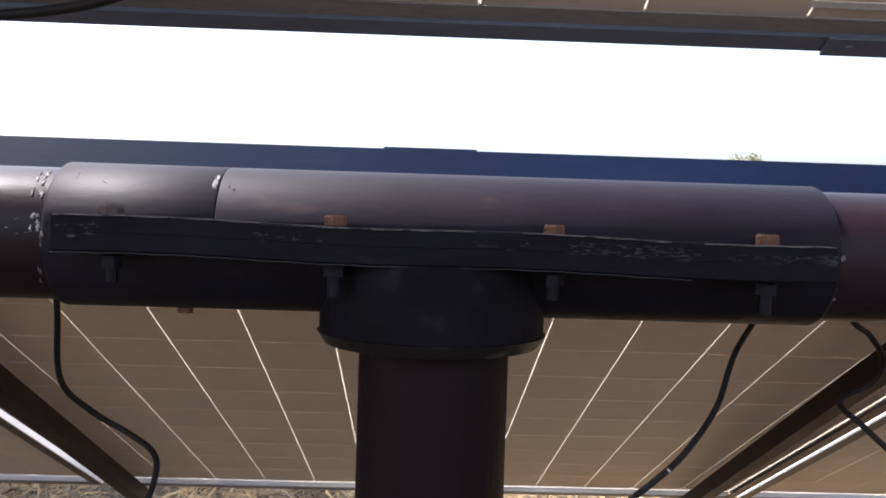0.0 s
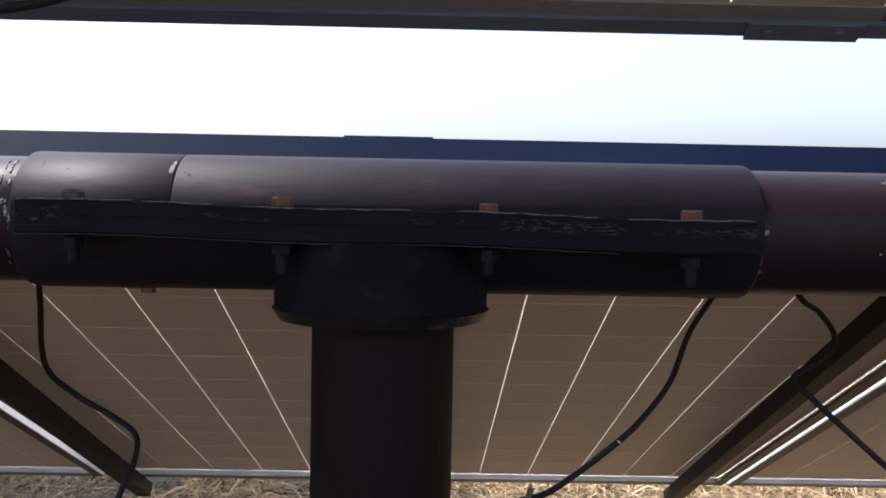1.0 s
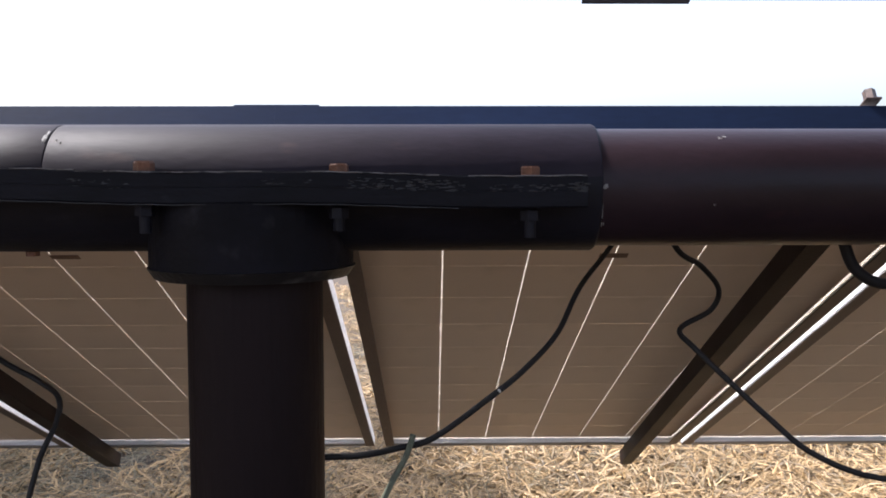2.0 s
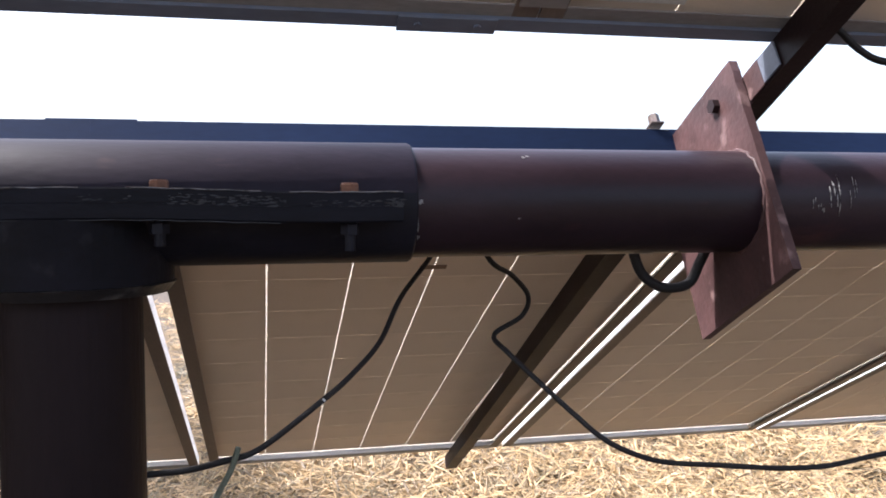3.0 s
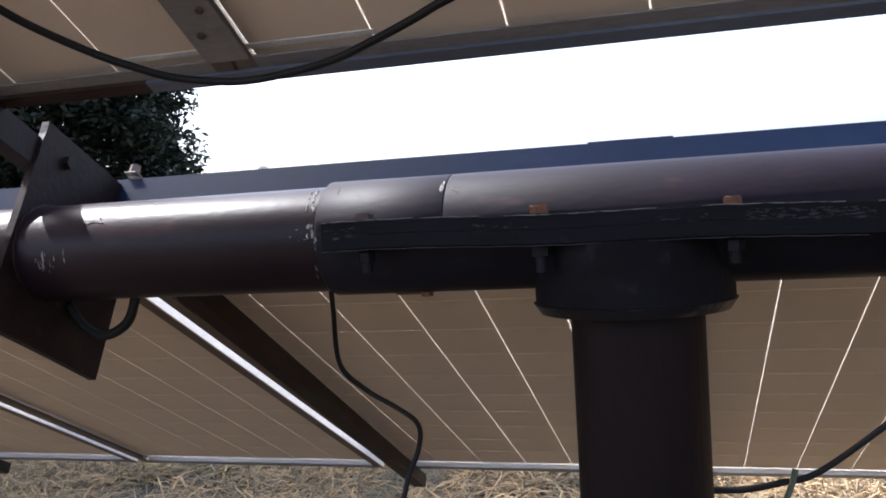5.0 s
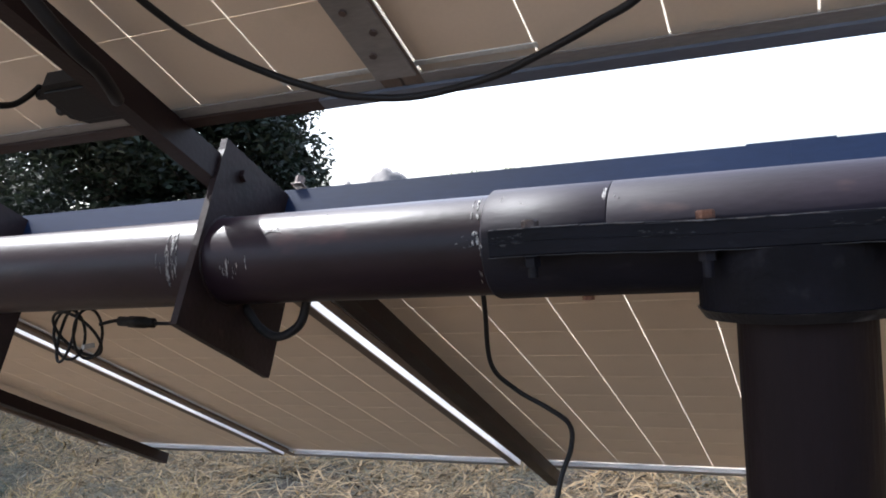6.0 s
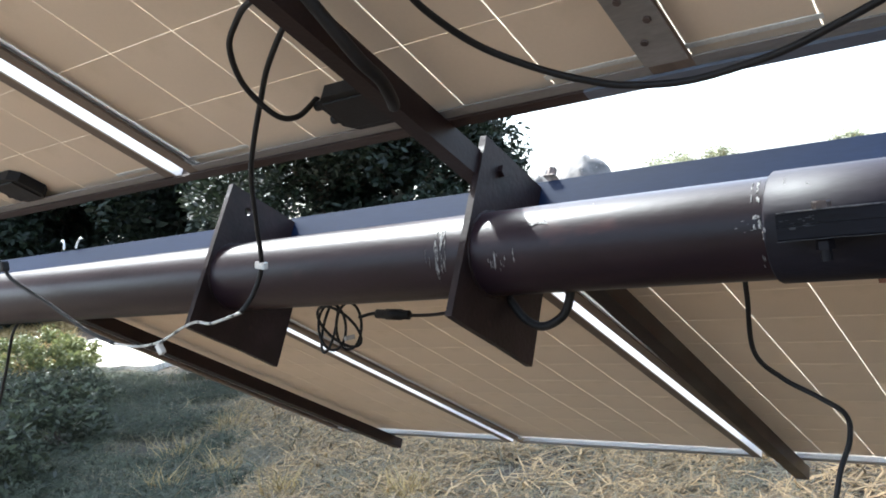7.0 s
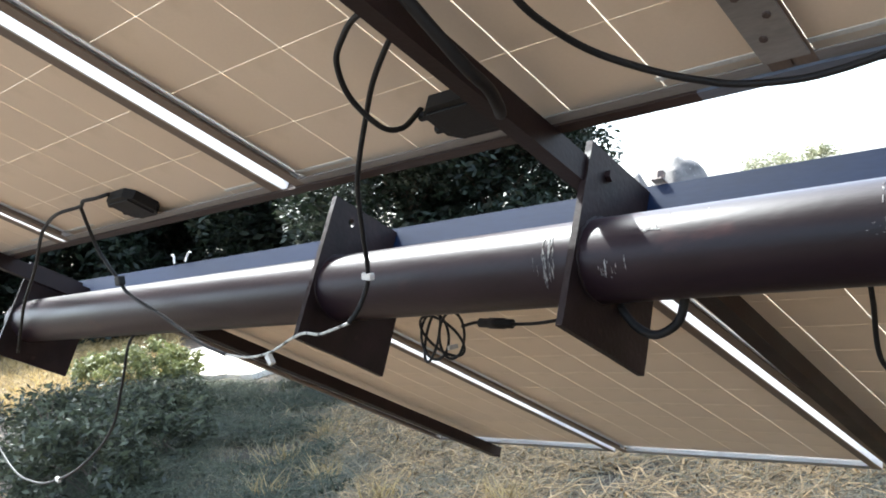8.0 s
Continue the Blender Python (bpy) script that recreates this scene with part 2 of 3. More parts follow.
gb = bmesh.new()
rings = []
radii = [0.0] + [0.25 * 1.115 ** k for k in range(76)]
for r in radii[1:]:
    rings.append([gb.verts.new((-2 + r * math.cos(a * math.pi / 48), 3 + r * math.sin(a * math.pi / 48), ground_height(-2 + r * math.cos(a * math.pi / 48), 3 + r * math.sin(a * math.pi / 48)))) for a in range(96)])
mid = gb.verts.new((-2, 3, ground_height(-2, 3)))
for k in range(96):
    gb.faces.new((mid, rings[0][k], rings[0][(k + 1) % 96]))
for a, b in zip(rings, rings[1:]):
    for k in range(96):
        gb.faces.new((a[k], b[k], b[(k + 1) % 96], a[(k + 1) % 96]))
solo("ground", gb, SOIL, "bare brown soil strewn with dry straw", "ground", smooth=True, kind="structure")


def blades(name, mat, label, category, spots, length, width, lie, seed, bend=0.3):
    """Thin bent blades with a folded section, each from a spot on the ground; lie: how flat they lie (0 upright, 1 flat)."""
    rnd = random.Random(seed)
    verts, faces = [], []
    for x, y in spots:
        z = ground_height(x, y)
        a = rnd.uniform(0, 2 * math.pi)
        up = max(0.02, rnd.gauss(1 - lie, 0.18))
        ln = length * rnd.uniform(0.45, 1.25)
        d = Vector((math.cos(a), math.sin(a), up * 1.6)).normalized()
        side = d.cross(Vector((0, 0, 1))).normalized() * width * rnd.uniform(0.6, 1.2)
        o = Vector((x, y, z + rnd.uniform(0, 0.05) * lie))
        drop = Vector((rnd.uniform(-bend, bend), rnd.uniform(-bend, bend), -bend * 0.8 * rnd.random())) * ln
        p1, p2 = o + d * ln * 0.5, o + d * ln + drop
        p2.z = max(p2.z, z + 0.004)
        lift = Vector((0, 0, 1)) * side.length * 0.7
        i = len(verts)
        verts += [o - side, o + lift, o + side, p1 - side * 0.9, p1 + lift, p1 + side * 0.9, p2]
        faces += [(i, i + 1, i + 4, i + 3), (i + 1, i + 2, i + 5, i + 4), (i + 3, i + 4, i + 6), (i + 4, i + 5, i + 6)]
    me = bpy.data.meshes.new(name)
    me.from_pydata([tuple(v) for v in verts], [], faces)
    me.materials.append(mat)
    return tagged(new(name, me), label, category, kind="stuff")


def spread(n, x0, x1, y0, y1, seed, clump=0.0, keep=None):
    rnd = random.Random(seed)
    out = []
    while len(out) < n:
        x, y = rnd.uniform(x0, x1), y0 + (y1 - y0) * rnd.random() ** 1.6
        if clump and noise.noise((x * 1.3, y * 1.3, seed)) < rnd.uniform(-0.6, clump):
            continue
        if keep and not keep(x, y):
            continue
        out.append((x, y))
    return out


def near_field(x, y):
    return -(y + 1.2) * 2.3 - 1.0 < x < (y + 1) * 0.75 + 1.0


def beyond_weeds(x, y):
    """Above 0 on the straw's side of the line where the weeds begin, in metres."""
    return x + 5.0 + (y - 2.2) * 0.95 + 0.8 * noise.noise((x * 0.7, y * 0.7, 1.5)) + 0.5 * noise.noise((x * 2.3, y * 2.3, 6.1))


def straw_field(x, y):
    thin = min(1, max(0, (beyond_weeds(x, y) + 1.0) / 1.9)) * (0.52 if x < -0.55 + 0.25 * noise.noise((x * 1.7, y * 1.7, 8.8)) else 1.0)
    return near_field(x, y) and noise.noise((x * 3.1, y * 3.1, 4.4)) * 0.5 + 0.5 < 0.08 + thin


def weed_field(x, y):
    return near_field(x, y) and y < 6.2 and beyond_weeds(x, y) < 0.2 and noise.noise((x * 1.1, y * 1.1, 2.2)) > -0.15 + 0.3 * beyond_weeds(x, y)


def tufts(centres, n, r, seed):
    rnd = random.Random(seed)
    return [(x + rnd.gauss(0, r), y + rnd.gauss(0, r)) for x, y in centres for _ in range(n)]


blades("grass_tufts", GOLD, "yellow tufts of dry grass at the straw's edge", "grass", tufts(((-5.25, 2.35), (-5.15, 2.80), (-3.4, 2.75), (-6.4, 3.9), (-4.3, 2.55), (-5.9, 3.0)), 70, 0.06, 31), 0.30, 0.0040, 0.12, 18, 0.25)
blades("straw", STRAW, "dry golden straw lying loose on the soil", "straw", spread(70000, -13, 7, 1.5, 13, 5, 0.45, straw_field), 0.25, 0.0050, 0.92, 11)
blades("loose_straw", STRAW, "pale broken straw matted over the soil", "straw", spread(30000, -8, 4, 1.6, 5.5, 15, 0.6, straw_field), 0.24, 0.0075, 0.82, 13, 0.5)
blades("stubble", STRAW, "broken straw and stubble on the open ground round the array", "straw", spread(15000, -13, 11, 1.6, -9, 23, 0.45) + spread(24000, 2, 18, 1.6, 15, 25, 0.45), 0.22, 0.0075, 0.8, 17, 0.5)
blades("dry_grass", DRYGRASS, "short dry grass tufts between the straw", "grass", spread(15000, -13, 7, 2.2, 12, 9, 0.35, near_field), 0.24, 0.0032, 0.45, 12, 0.4)
blades("weeds", WEED, "wispy grey-green weeds on shaded ground", "weeds", spread(60000, -15, -4.2, 1.4, 8, 19, 0.45, weed_field), 0.25, 0.0050, 0.36, 14, 0.8)
blades("matted_grass", GREYGRASS, "grey matted dead grass on the shaded ground", "grass", spread(30000, -8.5, -0.3, 1.6, 7.5, 27, 0.4, near_field), 0.22, 0.0046, 0.76, 28, 0.6)
blades("golden_grass", GOLD, "tall golden dry grass standing in the sun", "grass", spread(22000, -36, -13.2, 3.0, 19, 21, 0.3, lambda x, y: -x > (y + 1.2) * 1.72), 0.42, 0.013, 0.2, 16, 0.4)


# ---- array ----
PW, PL, LIP, FD = 0.990, 1.960, 0.156, 0.030
PITCH = 0.158


def panel_at(x, s, jbox_end, label):
    """One solar panel seen from its back: aluminium frame, white sheet and 72 cells; x, s: its corner of least x and least s."""
    top = thing("solar_panel", label, "solar panel", "solar panels of the array", ARR @ Matrix.Translation((x, s, LIP)))
    w = 0.0025
    for side in (0, 1):
        f = (lambda u: u) if not side else (lambda u: PW - u)
        prof = [(f(0), w + 0.0004), (f(w), w + 0.0004), (f(w), FD - 0.010), (f(0.012), FD - 0.010), (f(0.012), FD + 0.002), (f(0), FD + 0.002)]
        rail = part("frame_rail", extrude_profile(bmesh.new(), prof, 0, PL, "y"), ALU, top)
        part("lip", extrude_profile(bmesh.new(), [(f(0), 0), (f(0.030), 0), (f(0.030), w), (f(0), w)], 0, PL, "y"), DULL, rail, "brown lip of the frame")
        # brown liner added over the inner wall to darken it with stain and shadow
        part("inner_wall", extrude_profile(bmesh.new(), [(f(w + 0.0003), w + 0.0006), (f(w + 0.0011), w + 0.0006), (f(w + 0.0011), FD - 0.0110), (f(w + 0.0003), FD - 0.0110)], 0.034, PL - 0.034, "y"), DULL, rail, "inner side of the frame, stain and shadow in its brown")
        g = (lambda u: u) if not side else (lambda u: PL - u)
        prof = [(g(0), w + 0.0004), (g(w), w + 0.0004), (g(w), FD - 0.010), (g(0.012), FD - 0.010), (g(0.012), FD + 0.002), (g(0), FD + 0.002)]
        rail = part("frame_rail", extrude_profile(bmesh.new(), prof, 0.0125, PW - 0.0125, "x"), ALU, top)
        part("lip", extrude_profile(bmesh.new(), [(g(0), 0), (g(0.032), 0), (g(0.032), w), (g(0), w)], 0.0305, PW - 0.0305, "x"), DUSTY if jbox_end else GREYLIP, rail, "dusty grey lip of the frame")
    part("back_sheet", box(bmesh.new(), (0.006, 0.006, FD - 0.0075), (PW - 0.006, PL - 0.006, FD - 0.0065)), SHEET, top, "white translucent sheet lit from above")
    mx, my = (PW - 6 * PITCH) / 2, (PL - 12 * PITCH) / 2 + (0.023 if jbox_end else -0.005)
    fronts = new("cell_fronts", FRONT_MESH)
    fronts.parent, fronts.location = top, (mx, my, FD - 0.0057)
    tagged(fronts, "dark blue sunward face of the cells", kind="stuff")
    for i in range(6):
        for j in range(12):
            c = new("cell", CELL_MESH)
            c.parent = top
            c.location = (mx + (i + 0.5) * PITCH, my + (j + 0.5) * PITCH, FD - 0.0095)
    if jbox_end:
        for i in (0, 5):
            ribbon = new("ribbon", RIBBON_MESH)
            ribbon.parent, ribbon.location = top, (mx + (i + 0.5) * PITCH, my + 12 * PITCH - 0.022, FD - 0.0110)
            tagged(ribbon, "pale ribbon across the end of the cells")
    return top


RIBBON_MESH = mesh_of("ribbon", box(bmesh.new(), (-0.084, -0.0045, -0.0008), (0.084, 0.0045, 0.0008), 0.0004), TAPE)
CELL_MESH = mesh_of("cell", box(bmesh.new(), (-0.0776, -0.0783, -0.0006), (0.0776, 0.0783, 0.0006)), CELL)
_bm = bmesh.new()
for i in range(6):
    for j in range(12):
        box(_bm, (i * PITCH + 0.0036, j * PITCH + 0.0026, -0.0006), ((i + 1) * PITCH - 0.0036, (j + 1) * PITCH - 0.0026, 0.0006))
FRONT_MESH = mesh_of("cell_fronts", _bm, FRONT)
S_LOW, S_UP = 0.114, -0.149 - PL
for x in (-3.038, -2.008, -0.985, 0.043, 1.053, 2.065):
    panel_at(x, S_LOW, 0, "solar panel with tan back sheet in aluminium frame, lower row")
for x in (-3.502, -2.486, -1.4500, -0.4625, 0.5300, 1.545):
    panel_at(x, S_UP, 1, "solar panel with tan back sheet in aluminium frame, upper row")


def rafter_at(x, out, s0, s1, low_x, slope, wide):
    """A steel channel under the panels in two lengths that meet at the bracket plate; flanges towards out (+1 or -1).
    The lower length starts at low_x and runs slope metres aside for each metre down."""
    h0, h1, t = 0.106, 0.1500, 0.006
    th = thing("rafter", "dark brown painted steel channel rafter under the panels", "rafter", "rafters", ARR)
    for name, w, o, a, b, m in (("upper_length", 0.030, out, s0, 0.166, Matrix.Translation((x, 0, 0)) @ Matrix.Rotation(radians(0.8 * out), 4, "Z")),
                                ("lower_length", wide, out, 0.170, s1, Matrix.Translation((low_x, 0, 0)) @ Matrix.Rotation(-math.atan(slope), 4, "Z"))):
        prof = [(0, h0), (w, h0), (w, h0 + t), (t, h0 + t), (t, h1 - t), (w, h1 - t), (w, h1), (0, h1)]
        ob = part(name, extrude_profile(bmesh.new(), [(o * u, v) for u, v in prof], a, b, "y"), RAFTER, th)
        ob.matrix_basis = m
    return th


def plate_at(x, side):
    """A flat steel plate welded square on the tube; side: where its rafter lies."""
    # sunlight is put into the right plate's colour, shade into the others
    primed = x > 0
    paint = SUNPRIMER if primed else SHADEPLATE
    th = thing("bracket_plate", "red primed steel plate welded on the tube, lightened as if in sun" if primed else "brown painted steel plate welded on the tube, darkened as if in shade", "bracket", "bracket plates", ARR)
    bm = bmesh.new()
    lo, hi, hole = (-0.0735, -0.132), (0.166, 0.176), (-0.018, 0.140)
    angles = sorted([k * math.pi / 10 - math.pi for k in range(20)] + [math.atan2(v - hole[1], u - hole[0]) for u in (lo[0], hi[0]) for v in (lo[1], hi[1])])
    loops = []
    for d in (-0.006, 0.006):
        inner, outer = [], []
        for a in angles:
            c, s = math.cos(a), math.sin(a)
            k = min([((hi[0] if c > 0 else lo[0]) - hole[0]) / c if abs(c) > 1e-9 else 9, ((hi[1] if s > 0 else lo[1]) - hole[1]) / s if abs(s) > 1e-9 else 9])
            rough = 0.0009 * math.sin(a * 31 + x * 9)
            inner.append(bm.verts.new((x + d, hole[0] + 0.0085 * c, hole[1] + 0.0085 * s)))
            outer.append(bm.verts.new((x + d, hole[0] + (k + rough) * c, hole[1] + (k + rough) * s)))
        loops.append((inner, outer))
    n = len(angles)
    for k in range(n):
        m = (k + 1) % n
        for inner, outer in loops:
            bm.faces.new((inner[k], inner[m], outer[m], outer[k]))
        for q in (0, 1):
            bm.faces.new((loops[0][q][k], loops[0][q][m], loops[1][q][m], loops[1][q][k]))
    part("plate", bm, paint, th)
    bm = bmesh.new()
    for d in (-1, 1):
        ring = [Vector((x + d * (0.0062 + 0.001 * math.sin(k * 2.3)), (0.0675 + 0.0012 * math.sin(k * 3.7)) * math.cos(k * math.pi / 24), (0.0675 + 0.0012 * math.sin(k * 3.7)) * math.sin(k * math.pi / 24))) for k in range(48)]
        sweep(bm, ring + [ring[0]], 0.0027, 8)
    part("weld_bead", bm, paint, th, "rough weld bead round the tube", True)
    if side:
        part("bolt", rod(bmesh.new(), (x - 0.015, -0.018, 0.140), (x + 0.015, -0.018, 0.140), 0.0105, 6), RAFTER, th, "hexagon bolt")
    return th


for x, side in ((-0.817, -1), (-1.434, 0), (-2.950, 1), (0.833, 1)):
    plate_at(x, side)
rafter_at(-0.8160, -1, -2.3, 2.15, -0.814, -0.029, 0.044)
rafter_at(-2.870, -1, -2.3, 2.12, -2.690, 0.004, 0.044)
right_rafter = rafter_at(0.840, 1, -2.3, 2.15, 0.796, 0.027, 0.038)
part("bare_patch", box(bmesh.new(), (0.8385, -0.150, 0.110), (0.8408, -0.112, 0.146), 0.0004), STEELHAZE, right_rafter, "blue-grey patch where the paint is gone")
part("primer_patch", box(bmesh.new(), (0.8383, -0.1116, 0.108), (0.8406, -0.076, 0.148), 0.0004), SUNPRIMER, right_rafter, "pale red primer beside the plate")


def purlin_at(s_edge, side, wide, mats, label, low, high, cuts):
    """A dark angle along a row's inner edge; side: +1 where the panels lie down the slope of it."""
    t = 0.005
    prof = [(0, low), (t, low), (t, 0.1505), (wide, 0.1505), (wide, 0.1505 + t), (t, 0.1505 + t), (t, high), (0, high)]
    th = thing("purlin", label, "purlin", "purlins", ARR)
    for a, b, mat in zip(cuts, cuts[1:], mats):
        part("length", extrude_profile(bmesh.new(), [(s_edge + side * u, v) for u, v in prof], a + 0.00004, b - 0.00004, "x"), mat, th)
    return th


purlin_at(S_LOW - 0.0065, 1, 0.060, (PURLIN, PURLIN), "dark blue-grey steel angle along the lower panels' top edge", 0.136, 0.1868, (-3.12, -0.008, 3.2))
# right lengths have lens haze put into their colour, the left one stays brown
purlin_at(S_UP + PL + 0.0065, -1, 0.020, (BROWNST, STEELHAZE, STEELHAZE), "brown steel angle along the upper panels' bottom edge, right lengths tinted blue-grey for haze", 0.1505, 0.1920, (-3.62, -0.590, 0.422, 3.2))


def splice_at(x, s0, s1, h0, h1, mat, bolted=True):
    """A short plate bolted over the butt joint of two purlin lengths."""
    th = thing("splice_plate", "small dark steel plate joining two purlin lengths", "splice plate", "splice plates", ARR)
    part("plate", box(bmesh.new(), (x - 0.058, s0, h0), (x + 0.058, s1, h1), 0.0008), mat, th)
    for dx in (-0.035, 0.035) if bolted else ():
        part("bolt", rod(bmesh.new(), (x + dx, (s0 + s1) / 2, h0 - 0.003), (x + dx, (s0 + s1) / 2, h0 + 0.001), 0.005, 6), mat, th)
    return th


splice_at(-0.008, S_LOW - 0.0014, S_LOW - 0.0003, 0.157, 0.1928, PURLIN, False)
splice_at(0.422, -0.1650, -0.1405, 0.1465, 0.1500, STEELHAZE)

# seam brackets with screws under the closed joint of two upper panels
for x in (-0.4635, 0.5290):
    sb = thing("seam_strip", "grey aluminium strip screwed over the joint of two panels", "joint strip", "seam strips", ARR)
    part("strip", box(bmesh.new(), (x - 0.028, S_UP + 0.03, LIP - 0.0035), (x + 0.028, S_UP + PL - 0.034, LIP - 0.0005)), DUSTY, sb)
    for ds in (0.10, 0.18, 0.33, 0.48):
        for dx in (-0.008, 0.012):
            part("screw", rod(bmesh.new(), (x + dx, S_UP + PL - ds - dx * 2, LIP - 0.007), (x + dx, S_UP + PL - ds - dx * 2, LIP - 0.003), 0.005, 6), GREYBOLT, sb)


def clip_bolt(x, s):
    """A bolt with a square washer that holds the lower purlin on a rafter."""
    th = thing("clamp_bolt", "galvanised clamp bolt on the purlin beside a plate", "bolt", "clamp bolts", ARR)
    part("head", rod(bmesh.new(), (x, s, 0.1955), (x, s, 0.211), 0.0085, 6), GREYBOLT, th)
    part("washer", box(bmesh.new(), (x - 0.011, s - 0.010, 0.1925), (x + 0.011, s + 0.010, 0.1955), 0.001), GREYBOLT, th)


clip_bolt(0.803, 0.108)
clip_bolt(-0.795, 0.108)

# ---- torque tube, sleeve and post ----
AXIS = Matrix.Translation((0, 0, HT))
RT, RS, RP = 0.0668, 0.0721, 0.0766
tube = thing("torque_tube", "long horizontal steel tube painted dark brown", "steel tube", m=AXIS)
for a, b in ((-3.00, -0.002), (0.002, 5.0)):
    part("pipe", lathe_x(bmesh.new(), [(a, RT - 0.006), (a, RT), (b, RT), (b, RT - 0.006)], 72), TUBE, tube, smooth=True).modifiers.new("edges", "EDGE_SPLIT")


def hexagon(bm, x, y, z0, z1, rad, turn):
    """A six-sided head standing on z0, with its upper rim chamfered."""
    rows = []
    for z, q in ((z0, 1.0), (z1 - 0.0022, 1.0), (z1, 0.84)):
        rows.append([bm.verts.new((x + rad * q * math.cos(radians(turn + 60 * k)), y + rad * q * math.sin(radians(turn + 60 * k)), z)) for k in range(6)])
    for lo, hi in zip(rows, rows[1:]):
        for k in range(6):
            bm.faces.new((lo[k], lo[(k + 1) % 6], hi[(k + 1) % 6], hi[k]))
    bm.faces.new(rows[0][::-1])
    bm.faces.new(rows[-1])
    return bm


clamp = thing("tube_clamp", "black bolted steel sleeve clamping the tube on its post", "pipe clamp", m=AXIS)
ANG = 9
sleeve_up = [(-0.2112, 0.0668), (-0.2112, 0.0717), (-0.2100, RS), (0.383, RS), (0.386, 0.0705), (0.386, 0.0668)]
part("upper_shell", lathe_x(bmesh.new(), sleeve_up, 48, ANG, 360 - 180 - ANG + 0), SLEEVE, clamp, "upper half sleeve", True)
sleeve_l = [(-0.372, 0.0668), (-0.372, 0.0695), (-0.369, RS + 0.0006), (-0.2129, RS), (-0.2117, 0.0717), (-0.2117, 0.0668)]
part("upper_shell", lathe_x(bmesh.new(), sleeve_l, 48, ANG, 180 - ANG), SLEEVE, clamp, "short end piece of the upper half sleeve", True)
sleeve_d = [(-0.372, 0.0668), (-0.372, 0.0705), (-0.369, RS), (0.383, RS), (0.386, 0.0705), (0.386, 0.0668)]
part("lower_shell", lathe_x(bmesh.new(), sleeve_d, 64, 180 - ANG, 360 + ANG), BLACKST, clamp, "lower half sleeve", True)
for sgn in (-1, 1):
    for z0, z1, nm in ((0.0049, 0.0205, "upper_flange"), (-0.0130, 0.0045, "lower_flange")):
        bm = bmesh.new()
        edge = [(0.112, z0), (0.112, z1 - 0.002), (0.110, z1)] if nm == "upper_flange" else [(0.110, z0), (0.112, z0 + 0.002), (0.112, z1)]
        extrude_profile(bm, [(0.058, z0), *edge, (0.058, z1)], -0.345, 0.362, "x")
        bmesh.ops.subdivide_edges(bm, edges=[e for e in bm.edges if abs(e.verts[0].co.x - e.verts[1].co.x) > 0.1], cuts=40)
        for v in bm.verts:
            v.co.y *= sgn
            v.co.z += -0.008 * (v.co.x + 0.3) / 0.6 + 0.0012 * math.sin(v.co.x * 19)
        part(nm, bm, FLANGE, clamp, "scuffed flange of the sleeve")
    for x0, x1 in ((-0.344, -0.235), (-0.225, -0.160), (-0.130, 0.030), (0.075, 0.210), (0.240, 0.361)):
        bm = bmesh.new()
        box(bm, (x0, 0.1095, 0.0197), (x1, 0.1111, 0.0209))
        bmesh.ops.subdivide_edges(bm, edges=[e for e in bm.edges if abs(e.verts[0].co.x - e.verts[1].co.x) > 0.03], cuts=10)
        for v in bm.verts:
            v.co.y *= sgn
            v.co.z += -0.008 * (v.co.x + 0.3) / 0.6 + 0.0012 * math.sin(v.co.x * 19) + 0.0003 * math.sin(v.co.x * 150)
        part("worn_edge", bm, BARE, clamp, "bare worn edge of the flange")
    bm = bmesh.new()
    box(bm, (-0.346, 0.1100, -0.0134), (0.230, 0.1124, -0.0127))
    bmesh.ops.subdivide_edges(bm, edges=[e for e in bm.edges if abs(e.verts[0].co.x - e.verts[1].co.x) > 0.03], cuts=40)
    for v in bm.verts:
        v.co.y *= sgn
        v.co.z += -0.008 * (v.co.x + 0.3) / 0.6 + 0.0012 * math.sin(v.co.x * 19) + 0.0003 * math.sin(v.co.x * 130)
    part("worn_edge", bm, SCUFF, clamp, "rubbed lower edge of the flange")
    for i, x in enumerate((-0.298, -0.0953, 0.1061, 0.3051)):
        z = (0.0205, 0.0178, 0.0150, 0.0122)[i]
        head = part("bolt", hexagon(bmesh.new(), x, sgn * 0.092, z, z + 0.0098, 0.0106, 12 + 7 * i), RUST if i else GREYBOLT, clamp, "rusty hexagon bolt head" if i else "dull hexagon bolt head")
        bm = rod(bmesh.new(), (x, sgn * 0.092, z - 0.060 - 0.005 * (i % 2)), (x, sgn * 0.092, z - 0.031), 0.0062, 12)
        hexagon(bm, x, sgn * 0.092, z - 0.047, z - 0.034, 0.0105, 25 * i)
        part("nut", bm, BLACKST, clamp, "nut on a long bolt end")
    bm = bmesh.new()
    rnd = random.Random(40 + sgn)
    for x0, x1, z0, z1, count in ((0.118, 0.236, 0.000, 0.011, 110), (0.262, 0.360, 0.000, 0.008, 45), (0.030, 0.090, 0.000, 0.010, 9), (-0.170, -0.105, -0.002, 0.008, 16), (-0.340, -0.300, -0.004, 0.010, 20), (0.345, 0.361, 0.000, 0.009, 36)):
        for _ in range(count):
            cx, cz = rnd.uniform(x0, x1), rnd.uniform(z0, z1)
            drop = -0.008 * (cx + 0.3) / 0.6 + 0.0012 * math.sin(cx * 19) + 0.004
            lx, lz = rnd.uniform(0.0008, 0.0060), rnd.uniform(0.0004, 0.0013)
            rim = []
            for k in range(9):
                q = rnd.uniform(0.4, 1.1)
